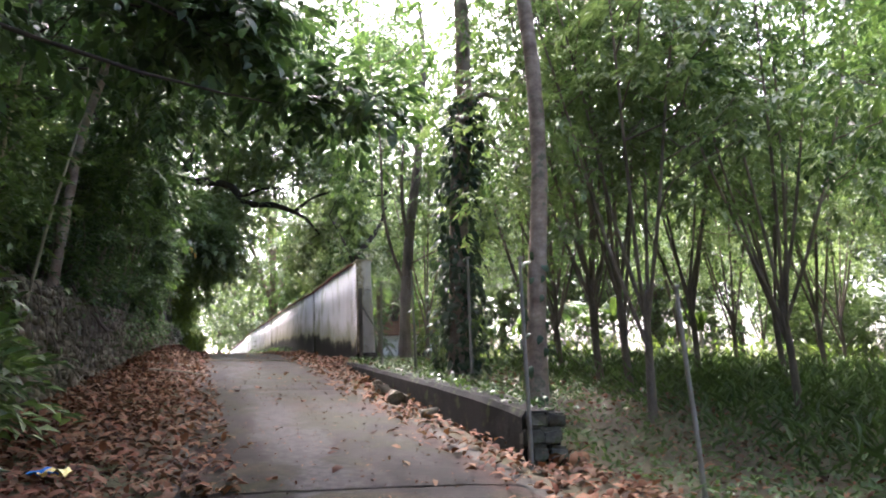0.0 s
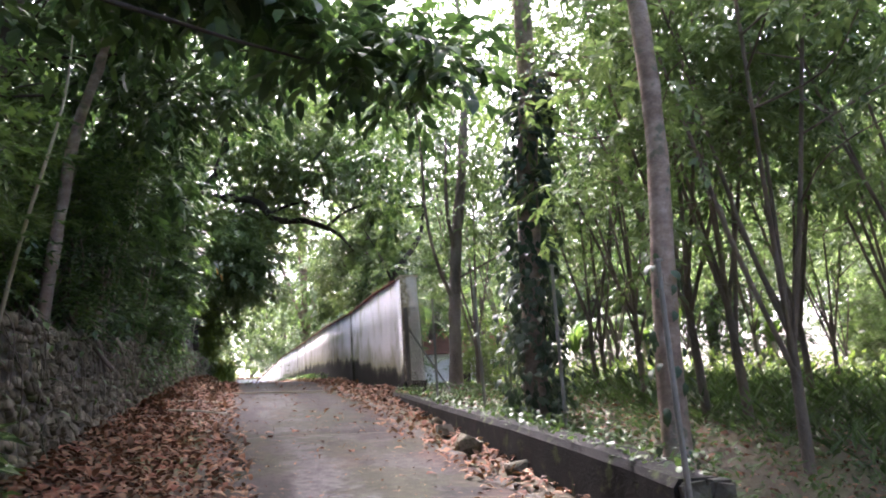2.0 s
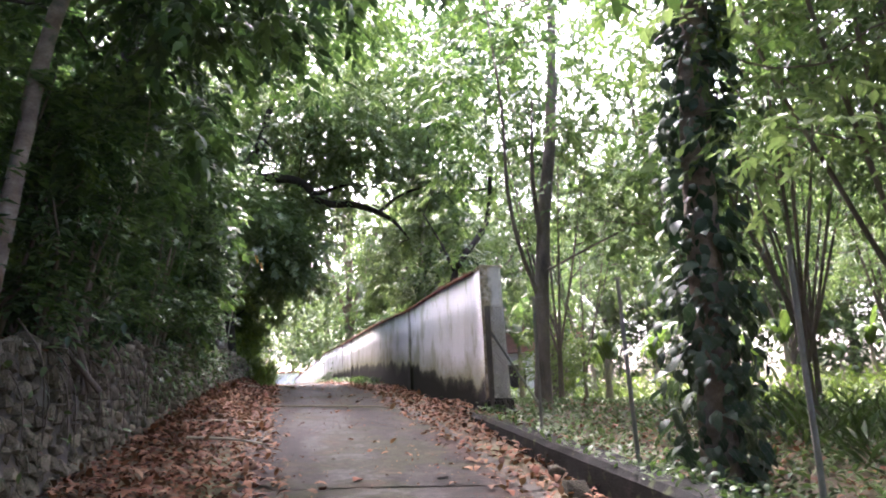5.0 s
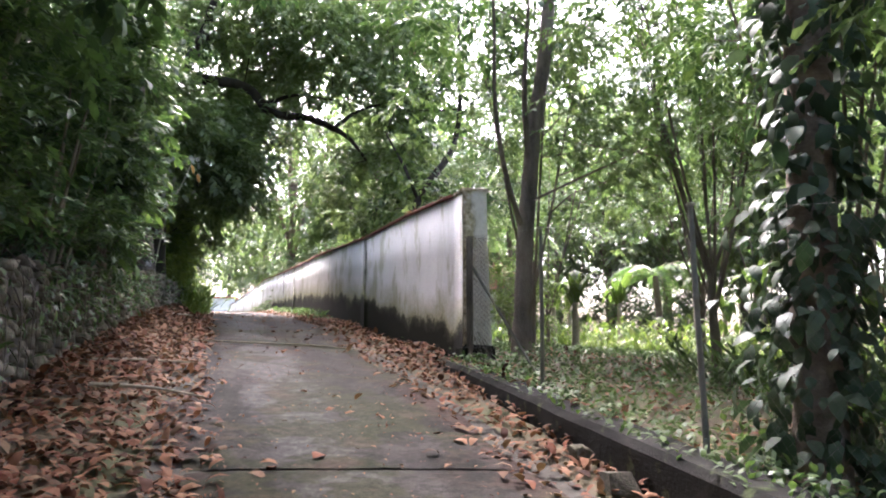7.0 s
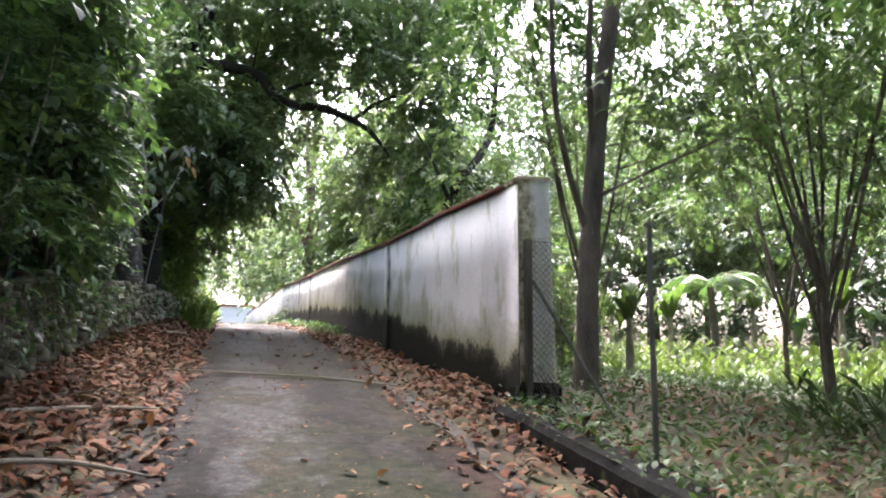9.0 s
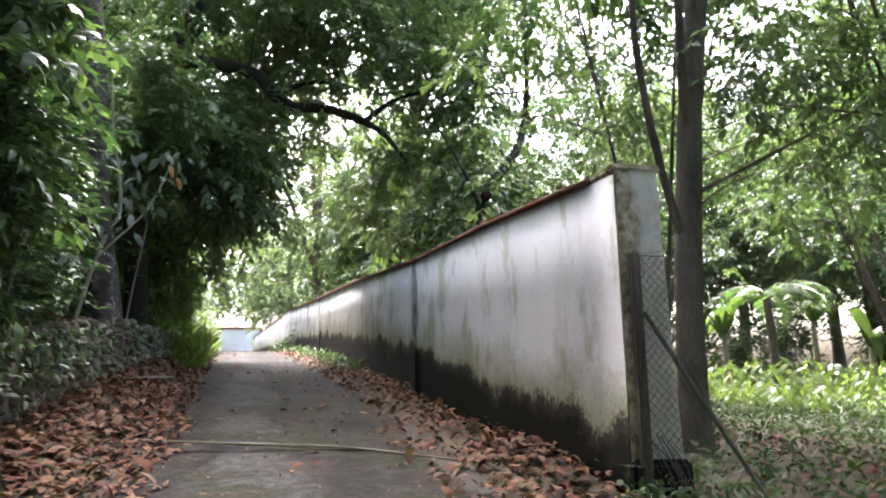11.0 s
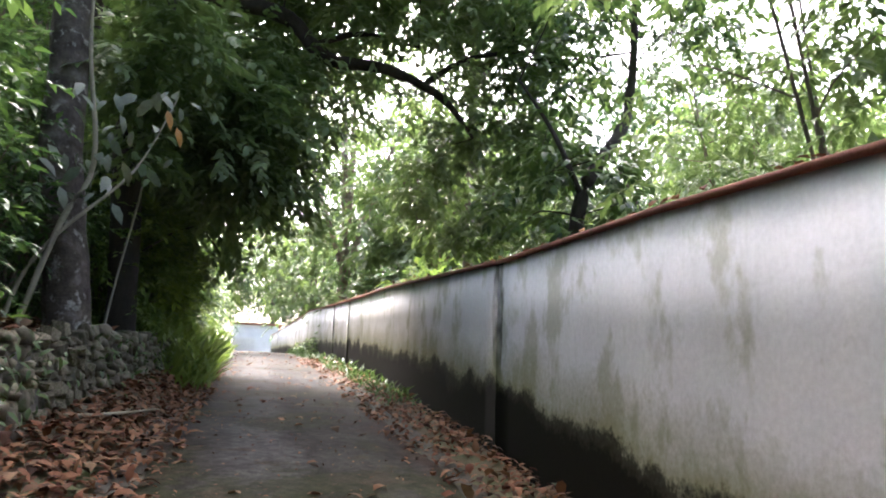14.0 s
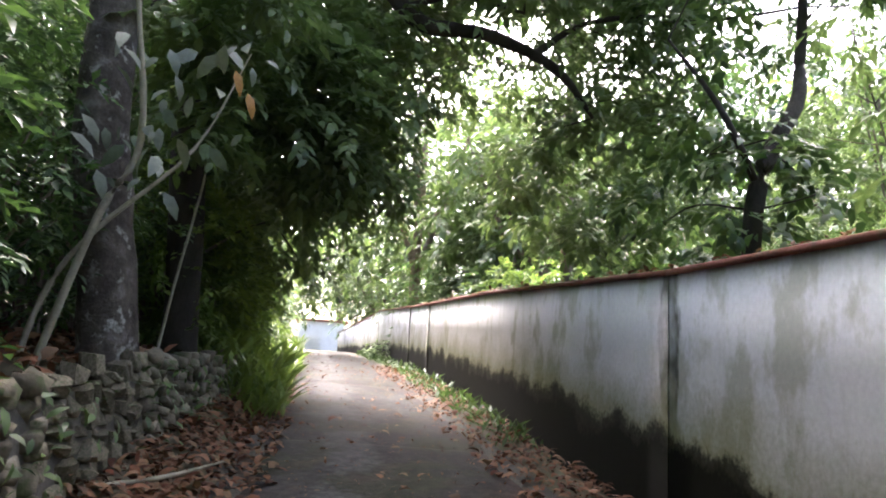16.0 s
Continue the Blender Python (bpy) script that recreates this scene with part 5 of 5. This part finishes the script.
for k, (x, y, rx, rz, mm) in enumerate(((-0.95, 26.0, 0.7, 1.1, M_LEAF_YELLOW), (-0.9, 28.6, 0.8, 1.4, M_LEAF_YELLOW), (-1.2, 27.2, 0.9, 2.0, M_LEAF_LIGHT), (-1.1, 30.8, 0.9, 1.7, M_LEAF_LIGHT), (-1.4, 32.5, 1.1, 2.2, M_LEAF_MID), (-1.8, 35.5, 1.2, 2.4, M_LEAF_LIGHT))):
    bush("verge_shrub", "bright green shrub spilling over the verge", (x, y, float(ground_z(x, y))), (rx, 1.4, rz), 60, 80, 0.15, mm, 950 + k, "shrubs by the verge")

# ---- dry growth on the bank ----
drng = np.random.default_rng(47)
n = 2000
y = 1.5 + 16 * drng.random(n) ** 1.5
u = drng.random(n) ** 0.6
z = road_z(y) + (bank_z(y) - road_z(y)) * (0.2 + 0.9 * u)
x = wall_x(y) + 0.09 - 0.08 * u + np.abs(drng.normal(0, 0.03, n))
L = drng.uniform(0.06, 0.2, n)
tagged(new("dry_grass", leaf_mesh("dry_grass", np.stack([x, y, z], -1), unit(drng, n) * 0.45 + [0.25, 0, -0.9], unit(drng, n) * 0.5 + [0.9, 0, 0.3], L, L * 0.07 + 0.004, M_STRAW)),
       "dry grass and rootlets hanging over the rubble wall", "dry grass", kind="stuff")
roots = []
for y in drng.uniform(2, 16, 90):
    z1 = float(bank_z(y)) + drng.uniform(-0.1, 0.25)
    x = float(wall_x(y)) + drng.uniform(0.04, 0.1)
    L, sw = drng.uniform(0.35, 0.9), drng.normal(0, 0.12)
    r = drng.uniform(0.003, 0.008)
    roots.append(([(x - 0.12, y, z1), (x + 0.04, y + sw * 0.4, z1 - L * 0.35), (x + 0.06, y + sw, z1 - L)], (r, r * 0.8, r * 0.4)))
tagged(new("hanging_roots", tubes_mesh("hanging_roots", roots, M_BARK, 4, 3, 0.05, 3)), "thin bare roots hanging down the rubble wall", "roots", kind="stuff")
for k, (x, y, dx, top) in enumerate(((-1.4, 13.0, 0.3, 1.9), (-1.45, 13.3, 0.12, 1.6), (-1.15, 18.4, 0.42, 1.9), (-1.2, 18.9, -0.1, 1.7), (-1.3, 16.2, 0.3, 1.5), (-1.6, 9.4, 0.35, 1.9), (-1.75, 8.2, 0.2, 2.2), (-0.95, 24.0, 0.25, 1.8))):
    z = float(bank_z(y)) - 0.1
    c = thing("leaning_cane", "thin bare grey cane leaning out of the bank", "cane", (x, y, z), "canes on the bank")
    part("stem", tubes_mesh("stem", [([(0, 0, 0), (dx * 0.4, 0.02, top * 0.45), (dx, 0.05, top), (dx * 1.1, 0.1, top * 1.4)], (0.017, 0.015, 0.012, 0.006))], M_CANE, 6, 4, 0.06, k), c)

# ---- litter ----
wrapper = thing("plastic_wrapper", "crumpled blue and yellow plastic wrapper on dead leaves", "litter", (-0.94, 6.83, 0.40))
for nm, mm, off, seed in (("blue_film", (0.03, 0.16, 0.5), (0.0, 0.0), 1), ("yellow_film", (0.6, 0.5, 0.16), (0.07, -0.03), 2)):
    m, nt, bs, _ = nodes_of(nm)
    col = ramp(nt, tex(nt, "Noise", 24, 4).outputs["Fac"], [(0.35, tuple(0.6 * c for c in mm)), (0.65, tuple(min(1, 1.3 * c) for c in mm))])
    nt.links.new(col, bs.inputs["Base Color"])
    bs.inputs["Roughness"].default_value = 0.25
    q = np.linspace(-0.09, 0.09, 9)
    wv, wf = grid(q, q, lambda X, Y: np.zeros_like(X))
    for p in wv:
        p[2] = 0.03 + 0.05 * noise.noise((p[0] * 22, p[1] * 22, seed * 3.0)) + 0.018 * noise.noise((p[0] * 60, p[1] * 60, seed))
        p[0], p[1] = p[0] + off[0] + 0.02 * noise.noise((p[1] * 30, seed, 0)), p[1] * 0.8 + off[1]
    part(nm, mesh_of(nm, wv, wf, m, False), wrapper)

for k, (x, y, rx, rz) in enumerate(((-1.3, 19.3, 0.42, 1.25), (-1.15, 17.6, 0.5, 1.5), (-1.3, 15.4, 0.5, 1.3), (-1.5, 12.4, 0.5, 1.2))):
    bush("bank_shrub", "tall leafy shrub leaning out over the rubble wall", (x, y, float(bank_z(y)) - 0.1), (rx, 0.8, rz), 50, 70, 0.12, M_LEAF_DARK, 980 + k, "shrubs on the bank")

# ---- creeper on the pale trunk ----
crng = np.random.default_rng(61)
n = 130
hz, th = crng.random(n) ** 1.4 * 2.1, crng.random(n) * 2 * np.pi
rad = np.interp(hz, [0, 1.6, 3], [0.125, 0.095, 0.085]) + 0.01 + np.abs(crng.normal(0, 0.02, n))
ax = np.interp(hz, [0, 1.5, 2.9], [0, 0.06, 0.19])
L = crng.uniform(0.05, 0.13, n)
part("creeper", leaf_mesh("creeper", np.stack([ax + np.cos(th) * rad, np.sin(th) * rad, hz], -1), np.stack([np.cos(th) * 0.3, np.sin(th) * 0.3, -0.9 + 0 * th], -1) + unit(crng, n) * 0.5,
                          np.stack([np.cos(th), np.sin(th), 0.4 + 0 * th], -1), L, L * 0.6, M_IVY), t_tall, "sparse grey-green creeper leaves")

vine_pts = [(-0.1, 18.5), (0.3, 18.35), (0.9, 18.15), (1.5, 17.95), (2.25, 17.4)]
vo = np.array([vine_pts[0][0], vine_pts[0][1], float(road_z(vine_pts[0][1])) + 0.03])
tagged(part("fallen_vine", tubes_mesh("fallen_vine", [([np.array([a, b, float(road_z(b)) + 0.03]) - vo for a, b in vine_pts], (0.014, 0.013, 0.013, 0.012, 0.008))], M_CANE, 6, 5, 0.08, 5), m=pose(*vo)),
       "long bare pale vine lying across the concrete lane", "vine")
